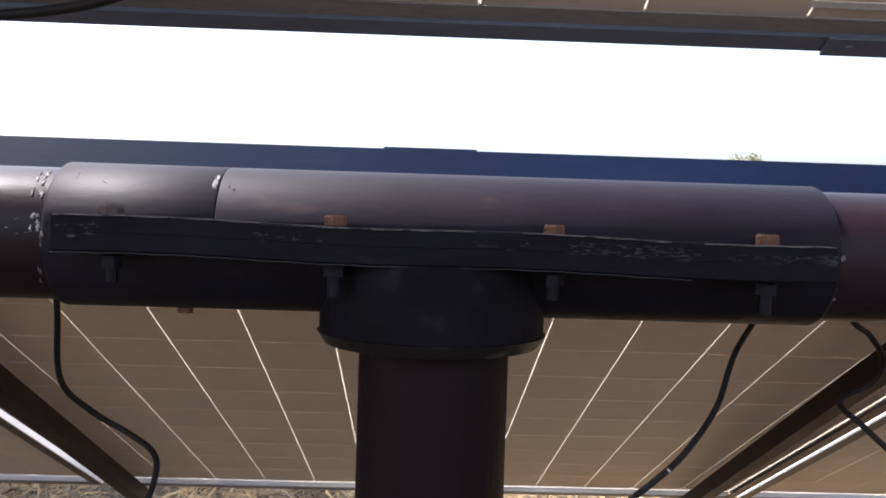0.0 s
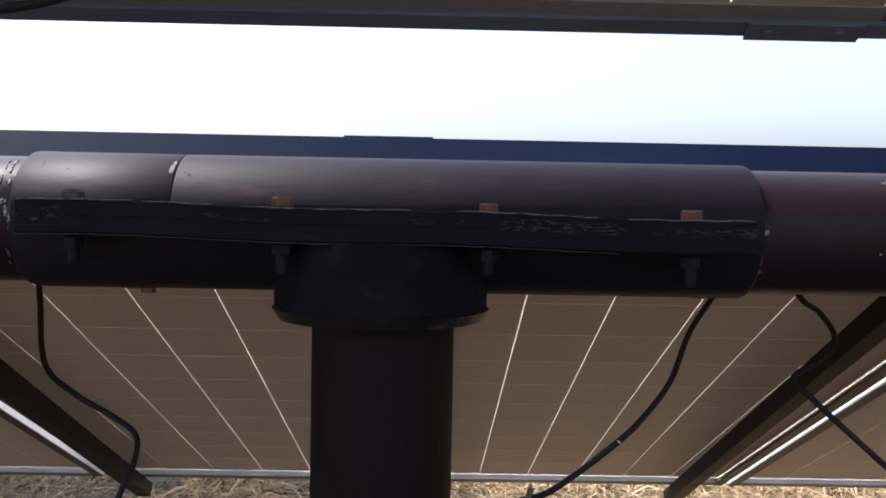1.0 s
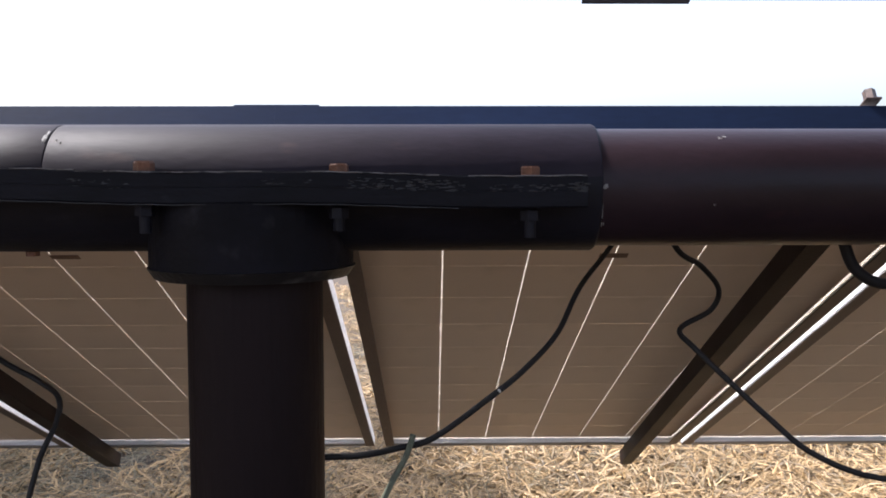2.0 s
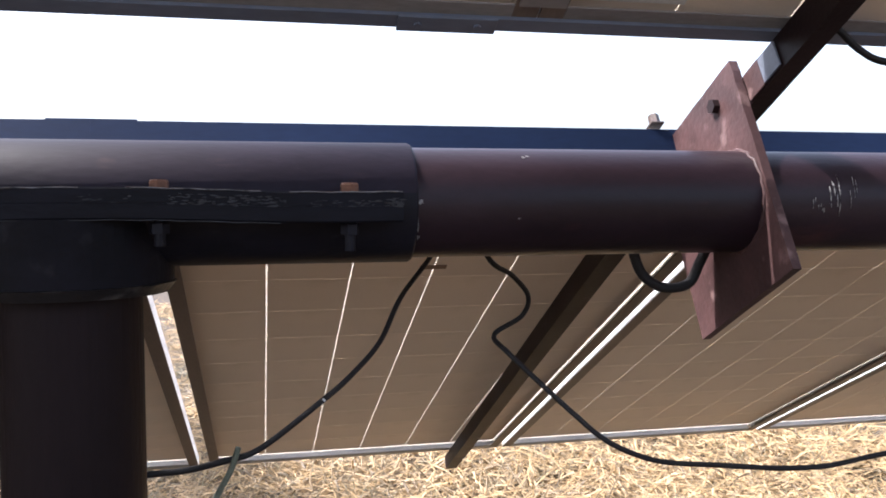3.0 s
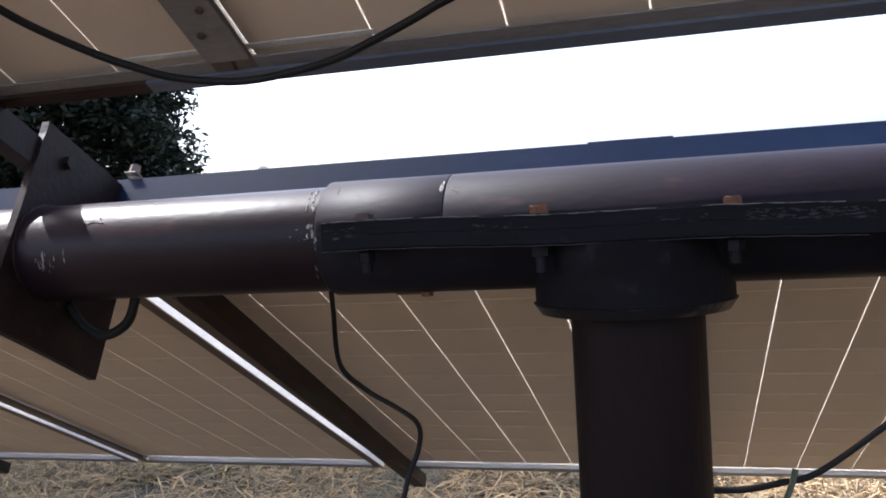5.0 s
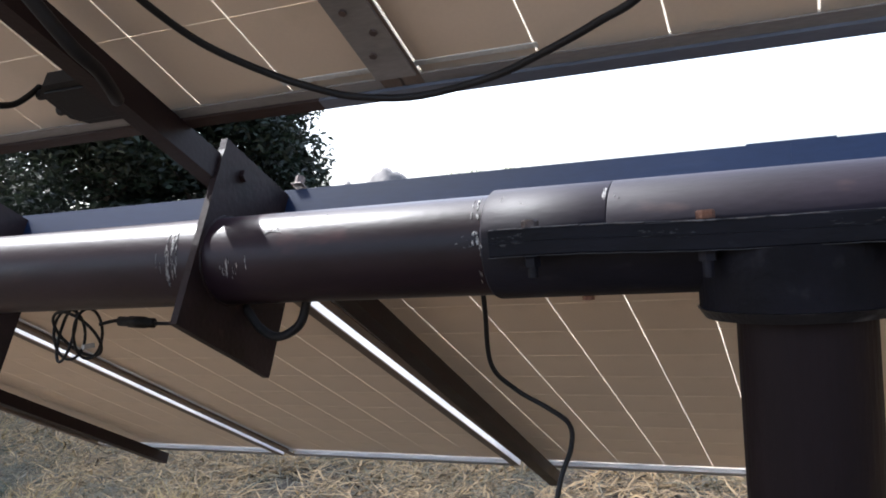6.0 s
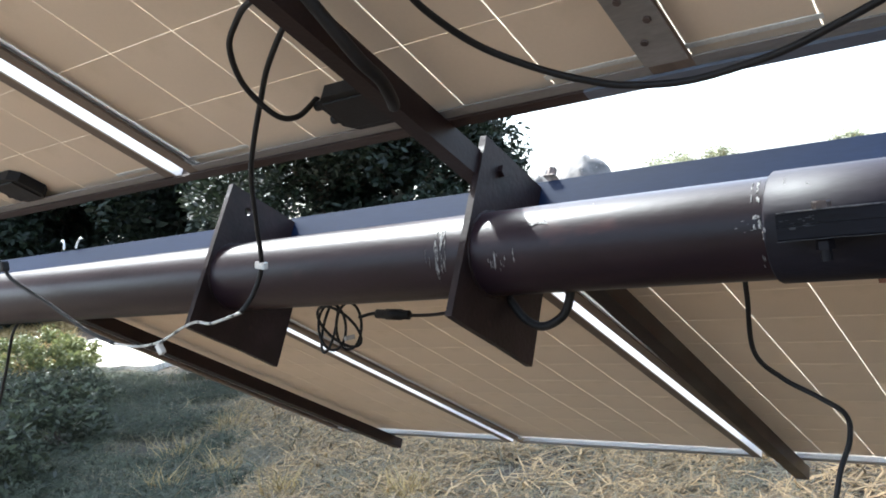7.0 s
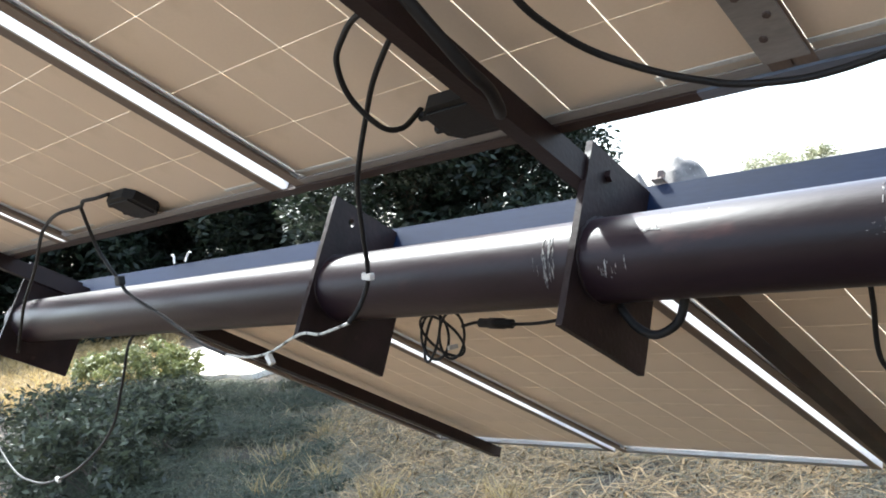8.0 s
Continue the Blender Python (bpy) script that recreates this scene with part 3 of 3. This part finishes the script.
                rim.append(bm.verts.new((cx + lx * q * math.cos(k * 0.698), sgn * 0.11225, cz + drop + lz * q * math.sin(k * 0.698))))
            tip = bm.verts.new((cx, sgn * 0.1127, cz + drop))
            for k in range(9):
                bm.faces.new((tip, rim[k], rim[(k + 1) % 9]))
    tagged(part("scuff", bm, SCUFF, clamp), "rubbed grey scuffs on the flange", kind="stuff")

part("drain_bolt", hexagon(bmesh.new(), -0.255, 0.0, -0.0775, -0.0690, 0.0078, 10), RUST, clamp, "small rusty bolt under the sleeve")

post = thing("post", "round dark brown steel post carrying the tube", "post", m=AXIS)
part("pipe", rod(bmesh.new(), (0, -0.004, -HT - 0.3), (0, -0.004, -0.095), RP, 48), POSTM, post, smooth=False)
bm = bmesh.new()
bmesh.ops.create_cone(bm, cap_ends=True, segments=64, radius1=0.1145, radius2=0.1150, depth=0.072, matrix=Matrix.Translation((-0.003, 0, -0.0520)))
part("hub", bm, HUBM, post, "black saddle hub under the tube")
bm = bmesh.new()
bmesh.ops.create_cone(bm, cap_ends=True, segments=64, radius1=0.1090, radius2=0.1170, depth=0.012, matrix=Matrix.Translation((-0.003, 0, -0.0942)))
part("flange", bm, RIM, post, "round flange plate")


# ---- trees and shrubs ----
def crown(bm_v, bm_f, c, r, n, leaf, rnd, flat=0.8):
    for _ in range(n):
        d = Vector((rnd.gauss(0, 1), rnd.gauss(0, 1), rnd.gauss(0, 1)))
        d = d.normalized() * r * rnd.random() ** 0.45
        o = Vector(c) + Vector((d.x, d.y, d.z * flat))
        a = Vector((rnd.gauss(0, 1), rnd.gauss(0, 1), rnd.gauss(0, 0.6))).normalized()
        b = a.cross(Vector((rnd.gauss(0, 1), rnd.gauss(0, 1), rnd.gauss(0, 1)))).normalized()
        ln = leaf * rnd.uniform(0.6, 1.3)
        i = len(bm_v)
        bm_v += [o - a * ln, o + b * ln * 0.35, o + a * ln, o - b * ln * 0.35 + Vector((0, 0, ln * 0.1))]
        bm_f += [(i, i + 1, i + 2), (i, i + 2, i + 3)]


def tree(x, y, height, spread_r, clumps, leaves, leaf, seed, label, low=0.25, mat=None, name="tree", category="tree", lean=(0, 0), group=""):
    rnd = random.Random(seed)
    th = thing(name, label, category, group, m=Matrix.Translation((x, y, ground_height(x, y))))
    bm = bmesh.new()
    trunk = [Vector((0, 0, -0.2)), Vector((0.1, 0.05, height * 0.25)), Vector((lean[0] * 0.4, lean[1] * 0.4, height * 0.5)), Vector((lean[0], lean[1], height * 0.85))]
    sweep(bm, smooth_path(trunk, 6), height * 0.024, 10, height * 0.006)
    part("trunk", bm, BARK, th, smooth=True)
    vs, fs = [], []
    for k in range(clumps):
        a = rnd.uniform(0, 2 * math.pi)
        z = height * (low + (1 - low) * rnd.random())
        u = (z / height - low) / (1 - low)
        rr = spread_r * (0.5 + 0.5 * math.sin(math.pi * min(1, 0.25 + 0.75 * u))) * rnd.random() ** 0.5
        c = Vector((rr * math.cos(a) + lean[0], rr * math.sin(a) + lean[1], z))
        if rnd.random() < 0.45:
            bm = bmesh.new()
            o = Vector((0, 0, z * 0.6))
            sweep(bm, smooth_path([o, o.lerp(c, 0.5) + Vector((0, 0, 0.15)), c], 4), height * 0.007, 6, height * 0.002)
            part("limb", bm, BARK, th, smooth=True)
        crown(vs, fs, c, spread_r * rnd.uniform(0.22, 0.4), leaves // clumps, leaf, rnd)
    me = bpy.data.meshes.new("crown")
    me.from_pydata([tuple(v) for v in vs], [], fs)
    me.materials.append(mat or LEAF)
    cr = new("crown", me)
    cr.parent = th
    return th


# a row of dense trees beyond the field
for k, (yaw, dist, ht) in enumerate(((40.6, 22, 9), (46.5, 22, 10), (54, 30, 12), (61, 34, 13), (68.5, 33, 13), (77, 32, 13))):
    tree(-dist * math.sin(radians(yaw)), dist * math.cos(radians(yaw)), ht, 3.0 * dist / 22, 90, 62000, 0.120 * dist / 22, 30 + k, "dense dark green broadleaf tree beyond the field", 0.06, lean=(0.2, -0.2), group="trees beyond the field")
# three tall trees added out of view, whose crowns shade the ground
tree(-9.9, 0.9, 8.5, 2.6, 44, 22000, 0.14, 51, "unseen tall tree with dark green crown, added beside the array for shade", 0.55, lean=(1.5, 4.1))
tree(-8.6, 0.2, 8.6, 2.5, 56, 34000, 0.17, 53, "unseen tall tree with dense dark green crown, added beside the array for shade", 0.60, lean=(0.8, 4.5))
tree(-14.0, 3.6, 10.0, 4.4, 54, 24000, 0.17, 52, "unseen tall tree with dark green crown, added beside the array for shade", 0.5, lean=(0.8, 2.6))

for x, y, ht, sp, sd in ((7.65, 19.0, 3.20, 0.75, 61), (-6.9, 19.2, 2.80, 0.8, 62), (-7.9, 19.0, 2.86, 0.8, 64), (-3.7, 18.6, 2.74, 0.5, 65), (-1.9, 19.0, 2.72, 0.5, 66)):
    tree(x, y, ht, sp, 40, 4200, 0.05, sd, "thin pale shrub standing in the field far off", 0.45, PALE, "far_shrub", "shrub", group="far shrubs")

# weeds in the shade
for x, y, ht, sp, sd in ((-10.9, 3.5, 0.30, 0.9, 71), (-11.8, 4.9, 0.26, 0.8, 72), (-9.7, 4.2, 0.36, 0.7, 73), (-8.7, 2.5, 0.66, 0.7, 74), (-9.0, 3.6, 0.34, 0.6, 75), (-7.6, 1.9, 0.78, 0.6, 77), (-7.2, 2.7, 0.44, 0.45, 78), (-6.6, 1.7, 0.62, 0.5, 79)):
    tree(x, y, ht, sp, 20, 2600, 0.040, sd, "grey-green leafy weed bush on shaded ground", 0.1, WEED, "weed_bush", "weed", group="weed bushes")

for x, y, ht, sp, sd in ((-13.6, 5.7, 0.62, 0.55, 81), (-14.1, 6.5, 0.70, 0.6, 82), (-13.2, 6.4, 0.50, 0.5, 83), (-14.6, 5.6, 0.55, 0.5, 84)):
    tree(x, y, ht, sp, 22, 2600, 0.045, sd, "sunlit olive-green bush at the edge of the pale ground", 0.12, OLIVE, "sunlit_bush", "bush", group="bushes beside the track")

# two lumps of rock far off
for x, y, r, h, sd in ((-11.5, 21.7, 1.05, 3.48, 3), (-13.0, 21.9, 0.72, 3.20, 8)):
    bm = bmesh.new()
    bmesh.ops.create_icosphere(bm, subdivisions=4, radius=1)
    for v in bm.verts:
        d = 1 + 0.10 * noise.noise(v.co * 2.3 + Vector((sd, 0, 0))) + 0.07 * noise.noise(v.co * 6 + Vector((0, sd, 0)))
        v.co = Vector((v.co.x * r * d, v.co.y * r * d, max(0, v.co.z) ** 0.5 * h * d - 0.1))
    solo("boulder", bm, ROCK, "grey rough boulder far off in the field", "rock", "boulders", Matrix.Translation((x, y, -0.1)), True)

# bright sunlit ground behind the weeds, as a patch painted nearly white
bm = bmesh.new()
pts = []
for k in range(40):
    a = k * math.pi / 20
    q = 1 + 0.16 * noise.noise((3 * math.cos(a), 3 * math.sin(a), 0.7)) + 0.06 * noise.noise((9 * math.cos(a), 9 * math.sin(a), 2.7))
    pts.append((-15.6 + q * (4.8 * math.cos(a) * 0.82 - 1.5 * math.sin(a) * 0.57), 9.5 + q * (-4.8 * math.cos(a) * 0.57 - 1.5 * math.sin(a) * 0.82)))
lo = [bm.verts.new((x, y, -0.1)) for x, y in pts]
hi = [bm.verts.new((x, y, 0.075)) for x, y in pts]
for k in range(40):
    bm.faces.new((lo[k], lo[(k + 1) % 40], hi[(k + 1) % 40], hi[k]))
bm.faces.new(hi)
solo("track", bm, BRIGHTGROUND, "bare ground beyond the weeds, painted pale for bright sun", "track", kind="structure")


# ---- cables, boxes and small things ----
def at(*pts):
    return [(x, y, z + HT) for x, y, z in pts]


def far_end(*pts):
    """Places for cables at the far end of the tube, which hangs a little further off past x = -1.9."""
    return [(x - 0.05 * min(1, max(0, (-1.9 - x) / 0.12)), y, z + HT) for x, y, z in pts]


cable(at((-0.50, 0.30, 0.03), (-0.525, 0.335, -0.06), (-0.530, 0.350, -0.13), (-0.541, 0.392, -0.230), (-0.505, 0.420, -0.282), (-0.449, 0.420, -0.314), (-0.400, 0.385, -0.335), (-0.390, 0.350, -0.368), (-0.405, 0.315, -0.425), (-0.42, 0.29, -0.55), (-0.43, 0.27, -0.9), (-0.42, 0.25, -1.5)), 0.0046, "black rubber cable hanging down to the ground")
cable(at((0.56, 0.42, 0.05), (0.50, 0.37, -0.07), (0.427, 0.300, -0.147), (0.384, 0.240, -0.208), (0.332, 0.180, -0.247), (0.284, 0.140, -0.275), (0.206, 0.120, -0.326), (0.160, 0.100, -0.334), (0.118, 0.068, -0.333), (0.085, 0.058, -0.332), (0.045, 0.050, -0.331)), 0.0042, "black cable slung from the panel to the post")
cable(at((0.50, 0.20, 0.02), (0.549, 0.230, -0.082), (0.600, 0.270, -0.115), (0.636, 0.299, -0.152), (0.628, 0.310, -0.186), (0.580, 0.304, -0.214), (0.590, 0.262, -0.236), (0.638, 0.220, -0.286), (0.674, 0.190, -0.322), (0.718, 0.160, -0.360), (0.786, 0.140, -0.387), (0.876, 0.120, -0.394), (1.002, 0.100, -0.401), (1.116, 0.100, -0.392), (1.35, 0.09, -0.34), (1.6, 0.07, -0.10)), 0.0042, "thin black kinked cable under the tube")
cable(at((0.700, 0.05, -0.04), (0.706, 0.050, -0.071), (0.720, 0.050, -0.100), (0.749, 0.050, -0.117), (0.786, 0.050, -0.113), (0.803, 0.050, -0.085), (0.818, 0.05, -0.055)), 0.0072, "thick black conduit looped under the tube", "conduit", "conduit")
cable(at((-0.690, 0.03, -0.04), (-0.695, 0.030, -0.066), (-0.712, 0.030, -0.104), (-0.751, 0.030, -0.122), (-0.785, 0.032, -0.108), (-0.812, 0.035, -0.075)), 0.0072, "thick black conduit looped under the tube", "conduit", "conduit")
cable(at((-0.672, -0.395, 0.385), (-0.664, -0.345, 0.325), (-0.658, -0.294, 0.295), (-0.635, -0.238, 0.263), (-0.591, -0.182, 0.233), (-0.547, -0.148, 0.213), (-0.504, -0.124, 0.200), (-0.427, -0.110, 0.192), (-0.324, -0.123, 0.200), (-0.253, -0.148, 0.214), (-0.183, -0.179, 0.231), (-0.12, -0.215, 0.252), (-0.05, -0.27, 0.33)), 0.0048, "black cable sagging below the upper panels")
cable(at((0.848, -0.150, 0.250), (0.874, -0.120, 0.218), (0.894, -0.120, 0.200), (0.917, -0.120, 0.182), (0.951, -0.120, 0.169), (1.02, -0.125, 0.166), (1.10, -0.150, 0.190), (1.17, -0.185, 0.240)), 0.0046, "black cable sagging beside a rafter")
tagged(solo("cable_tag", box(bmesh.new(), (-0.012, -0.008, -0.010), (0.012, 0.008, 0.010), 0.002), TAPE, "small white plug on a cable end", "cable tag", m=Matrix.Translation((-0.667, -0.365, 0.350 + HT))))


def junction_box(x, s):
    th = thing("junction_box", "flat black plastic junction box on the panel back", "junction box", "junction boxes", ARR)
    bm = extrude_profile(bmesh.new(), [(x - 0.058, s - 0.030), (x - 0.036, s - 0.048), (x + 0.036, s - 0.048), (x + 0.058, s - 0.030), (x + 0.058, s + 0.030), (x + 0.036, s + 0.048), (x - 0.036, s + 0.048), (x - 0.058, s + 0.030)], 0.1525, 0.1757, "z")
    part("body", bm, PLASTIC, th)
    part("cover", box(bmesh.new(), (x - 0.044, s - 0.036, 0.1485), (x + 0.044, s + 0.036, 0.1527), 0.0015), PLASTIC, th)
    for ds in (-0.02, 0.02):
        part("gland", rod(bmesh.new(), (x - 0.056, s + ds, 0.1625), (x - 0.074, s + ds, 0.1625), 0.008, 10), PLASTIC, th)
    return th


junction_box(-0.944, -0.232)
junction_box(-1.985, -0.232)

cable(at((-1.012, -0.128, 0.292), (-1.020, -0.150, 0.268), (-1.008, -0.200, 0.243), (-1.012, -0.240, 0.246), (-1.022, -0.285, 0.290), (-1.005, -0.318, 0.336), (-0.960, -0.340, 0.360), (-0.917, -0.357, 0.370), (-0.86, -0.37, 0.372)), 0.0046, "black cable looping from a junction box")
cable(at((-0.875, -0.315, 0.352), (-0.906, -0.309, 0.340), (-0.98, -0.275, 0.305), (-1.040, -0.240, 0.268), (-1.085, -0.220, 0.220), (-1.118, -0.205, 0.170), (-1.158, -0.170, 0.095), (-1.192, -0.140, 0.022), (-1.215, -0.145, -0.025), (-1.235, -0.160, -0.055)), 0.0044, "black cable hanging past a bracket plate")
cable(at((-1.235, -0.160, -0.055), (-1.290, -0.155, -0.066), (-1.335, -0.150, -0.073), (-1.385, -0.142, -0.070), (-1.437, -0.135, -0.081), (-1.530, -0.122, -0.108), (-1.607, -0.122, -0.116), (-1.682, -0.123, -0.109)), 0.0029, "cable taped over in worn pale grey tape", "taped_cable", "cable", WORN)
cable(far_end((-1.682, -0.123, -0.109), (-1.785, -0.120, -0.079), (-1.915, -0.115, -0.021), (-2.030, -0.112, 0.044), (-2.072, -0.112, 0.081), (-2.130, -0.125, 0.160), (-2.120, -0.150, 0.225), (-2.087, -0.178, 0.270)), 0.0046, "dark cable rising in front of the tube")
cable(far_end((-1.975, -0.170, 0.284), (-1.999, -0.186, 0.279), (-2.045, -0.190, 0.280), (-2.087, -0.180, 0.272), (-2.186, -0.193, 0.267), (-2.330, -0.165, 0.250), (-2.424, -0.142, 0.222), (-2.560, -0.110, 0.150), (-2.72, -0.09, 0.05), (-2.86, -0.07, -0.09)), 0.0048, "black cable bowed out from a junction box")
cable(far_end((-2.20, 0.02, -0.04), (-2.277, 0.000, -0.083), (-2.355, 0.000, -0.205), (-2.453, 0.000, -0.334), (-2.649, 0.000, -0.443), (-2.850, 0.000, -0.509), (-3.05, 0.000, -0.535), (-3.4, 0.05, -0.50), (-3.9, 0.1, -0.2)), 0.0040, "thin cable sagging low under the tube")
solo("cable_knot", box(bmesh.new(), (-0.013, -0.009, -0.012), (0.013, 0.009, 0.012), 0.004), CABLE, "dark tape knot round a cable", "cable tie", m=Matrix.Translation((-2.120, -0.112, 0.081 + HT)))
for x, y, z, ry in ((-1.192, -0.140, 0.022, 10), (-1.530, -0.122, -0.122, 60), (-2.86, 0.0, -0.512, 20), (0.292, 0.145, -0.270, 40)):
    k = 0.2 if x > 0 else 0.7
    solo("cable_tag", box(bmesh.new(), (-0.016 * k, -0.006, -0.009 * k), (0.016 * k, 0.006, 0.009 * k), 0.002), TAPE, "small white tag on a cable", "cable tag", "cable tags", pose(x - (0.05 if x < -2 else 0), y, z + HT, 0, ry, 0))

# a coil of spare cable with its plug, tied up under the tube
coil = thing("cable_coil", "coil of spare black cable tied under the tube", "cable coil", m=Matrix.Translation((0, 0, HT)))
for k, (dx, rx, rz, sk) in enumerate(((-0.034, 0.020, 0.056, 0.015), (-0.026, 0.027, 0.052, -0.02), (0.026, 0.022, 0.054, 0.035), (-0.004, 0.048, 0.050, -0.05))):
    ring = [Vector((-1.425 + dx + rx * math.cos(a) + sk * math.sin(a) * 0.4, 0.28 + 0.02 * math.sin(a + k), -0.143 + rz * math.sin(a))) for a in [i * math.pi / 14 for i in range(28)]]
    part("loop", sweep(bmesh.new(), ring + [ring[0]], 0.0033, 8), CABLE, coil, smooth=True)
part("lead", sweep(bmesh.new(), smooth_path([(-1.375, 0.29, -0.125), (-1.34, 0.30, -0.119), (-1.28, 0.30, -0.121), (-1.234, 0.30, -0.127), (-1.147, 0.30, -0.126), (-1.06, 0.30, -0.110), (-0.95, 0.28, -0.05)]), 0.0038, 8), CABLE, coil, smooth=True)
part("plug", rod(rod(bmesh.new(), (-1.328, 0.30, -0.120), (-1.238, 0.30, -0.126), 0.0105, 12), (-1.30, 0.30, -0.122), (-1.26, 0.30, -0.1245), 0.0125, 12), PLASTIC, coil, "black plug", True)
part("tie", box(bmesh.new(), (-1.405, 0.266, -0.174), (-1.398, 0.296, -0.164), 0.001), WORN, coil, "pale tie")

# stickers on two lower panels
for x in (0.536, -0.466):
    solo("sticker", box(bmesh.new(), (x - 0.026, 0.560, 0.1742), (x + 0.026, 0.576, 0.1757)), STICKER, "small brown sticker on the panel back", "sticker", "stickers", ARR)

# a twig caught on the cable at the post
cable(at((0.178, 0.105, -0.318), (0.168, 0.095, -0.345), (0.150, 0.070, -0.372), (0.132, 0.045, -0.410), (0.128, 0.030, -0.460)), 0.0040, "grey-green twig hanging on a cable", "twig", "twig", TWIG)

# weld spatter, scratches and paint chips on the tube
def marks(places, label, name, mat, seed):
    """Thin ragged flakes lying on the tube: for each place x, degrees up from the front, length along x, length round the tube, how many, spread of x, spread of degrees."""
    rnd = random.Random(seed)
    bm = bmesh.new()
    for x0, a0, lx, la, count, sx, sa in places:
        for _ in range(count):
            x, a = x0 + rnd.uniform(-sx, sx), a0 + rnd.uniform(-sa, sa)
            r = (RS if -0.372 < x < 0.386 else RT) + 0.0007
            k1, k2, skew, n = rnd.uniform(0.5, 1.1), rnd.uniform(0.5, 1.1), rnd.uniform(-0.18, 0.18), 14
            rim, base = [], []
            for k in range(n):
                b = k * 2 * math.pi / n
                q = rnd.uniform(0.22, 1.15)
                u, v = lx * k1 * q * math.cos(b), la * k2 * q * math.sin(b)
                w = radians(a + math.degrees(v / r))
                u += skew * v * 0.35
                rim.append(bm.verts.new((x + u * 0.85, -r * math.cos(w), r * math.sin(w))))
                base.append(bm.verts.new((x + u, -(r - 0.0012) * math.cos(w), (r - 0.0012) * math.sin(w))))
            mid = bm.verts.new((x, -(r + 0.0002) * math.cos(radians(a)), (r + 0.0002) * math.sin(radians(a))))
            for k in range(n):
                bm.faces.new((mid, rim[k], rim[(k + 1) % n]))
                bm.faces.new((rim[k], base[k], base[(k + 1) % n], rim[(k + 1) % n]))
    return solo(name, bm, mat, label, "paint mark", m=AXIS, kind="stuff")


marks(((-0.866, 5, 0.0015, 0.013, 26, 0.011, 36), (-0.890, 10, 0.0007, 0.010, 3, 0.004, 12), (-0.768, -4, 0.0009, 0.013, 4, 0.006, 10), (-0.768, -6, 0.0007, 0.004, 8, 0.010, 14), (-0.752, -10, 0.0010, 0.006, 3, 0.008, 8), (-0.731, -8, 0.0008, 0.011, 3, 0.003, 5), (0.930, 6, 0.0012, 0.020, 5, 0.012, 10), (0.905, -8, 0.0008, 0.007, 6, 0.010, 10), (0.955, 8, 0.0007, 0.018, 3, 0.006, 8)), "pale scratches and weld chalk beside bracket plates", "scratches", WELD, 5)
marks(((-0.380, 10, 0.0030, 0.0045, 5, 0.004, 9), (-0.371, -4, 0.0026, 0.0040, 4, 0.002, 6), (-0.395, 8, 0.0030, 0.0010, 5, 0.016, 8), (-0.384, 48, 0.0018, 0.0060, 9, 0.006, 14), (-0.378, -30, 0.0010, 0.0050, 4, 0.002, 12), (0.388, -22, 0.0012, 0.0060, 6, 0.002, 18), (0.390, 2, 0.0030, 0.0030, 3, 0.002, 3), (-0.346, 55, 0.0009, 0.0120, 2, 0.003, 1), (-0.320, 45, 0.0014, 0.0012, 2, 0.003, 2), (-0.2165, 50, 0.0026, 0.0130, 4, 0.0020, 3), (-0.200, 44, 0.0010, 0.0020, 2, 0.003, 3)), "pale weld spatter at the sleeve's edge", "weld_spatter", WELD, 6)
marks(((-0.685, 37.5, 0.018, 0.0050, 2, 0.004, 1.5), (-0.700, 35, 0.008, 0.0040, 1, 0.002, 1), (0.522, 54, 0.004, 0.0010, 3, 0.010, 3), (0.508, -14, 0.0010, 0.0018, 2, 0.002, 3), (-0.64, 58, 0.0014, 0.0010, 3, 0.03, 4)), "pale chips in the tube's paint", "paint_chips", WELD, 7)

# a thick dark cable pressed against a rafter, and loose white ties on the purlin
cable(at((-0.800, -0.395, 0.372), (-0.782, -0.350, 0.312), (-0.774, -0.310, 0.270), (-0.778, -0.270, 0.250), (-0.792, -0.235, 0.232), (-0.812, -0.205, 0.225)), 0.0090, "thick dark cable strapped beside a rafter")
for x, bow in ((-2.30, 0.016), (-2.36, -0.012)):
    cable([tuple(on_array(x, 0.104, 0.190)), tuple(on_array(x + bow * 0.4, 0.100, 0.206)), tuple(on_array(x + bow, 0.098, 0.216)), tuple(on_array(x + bow * 1.6, 0.097, 0.214))], 0.0028, "loose end of a white cable tie", "cable_tie", "cable tie", TAPE)
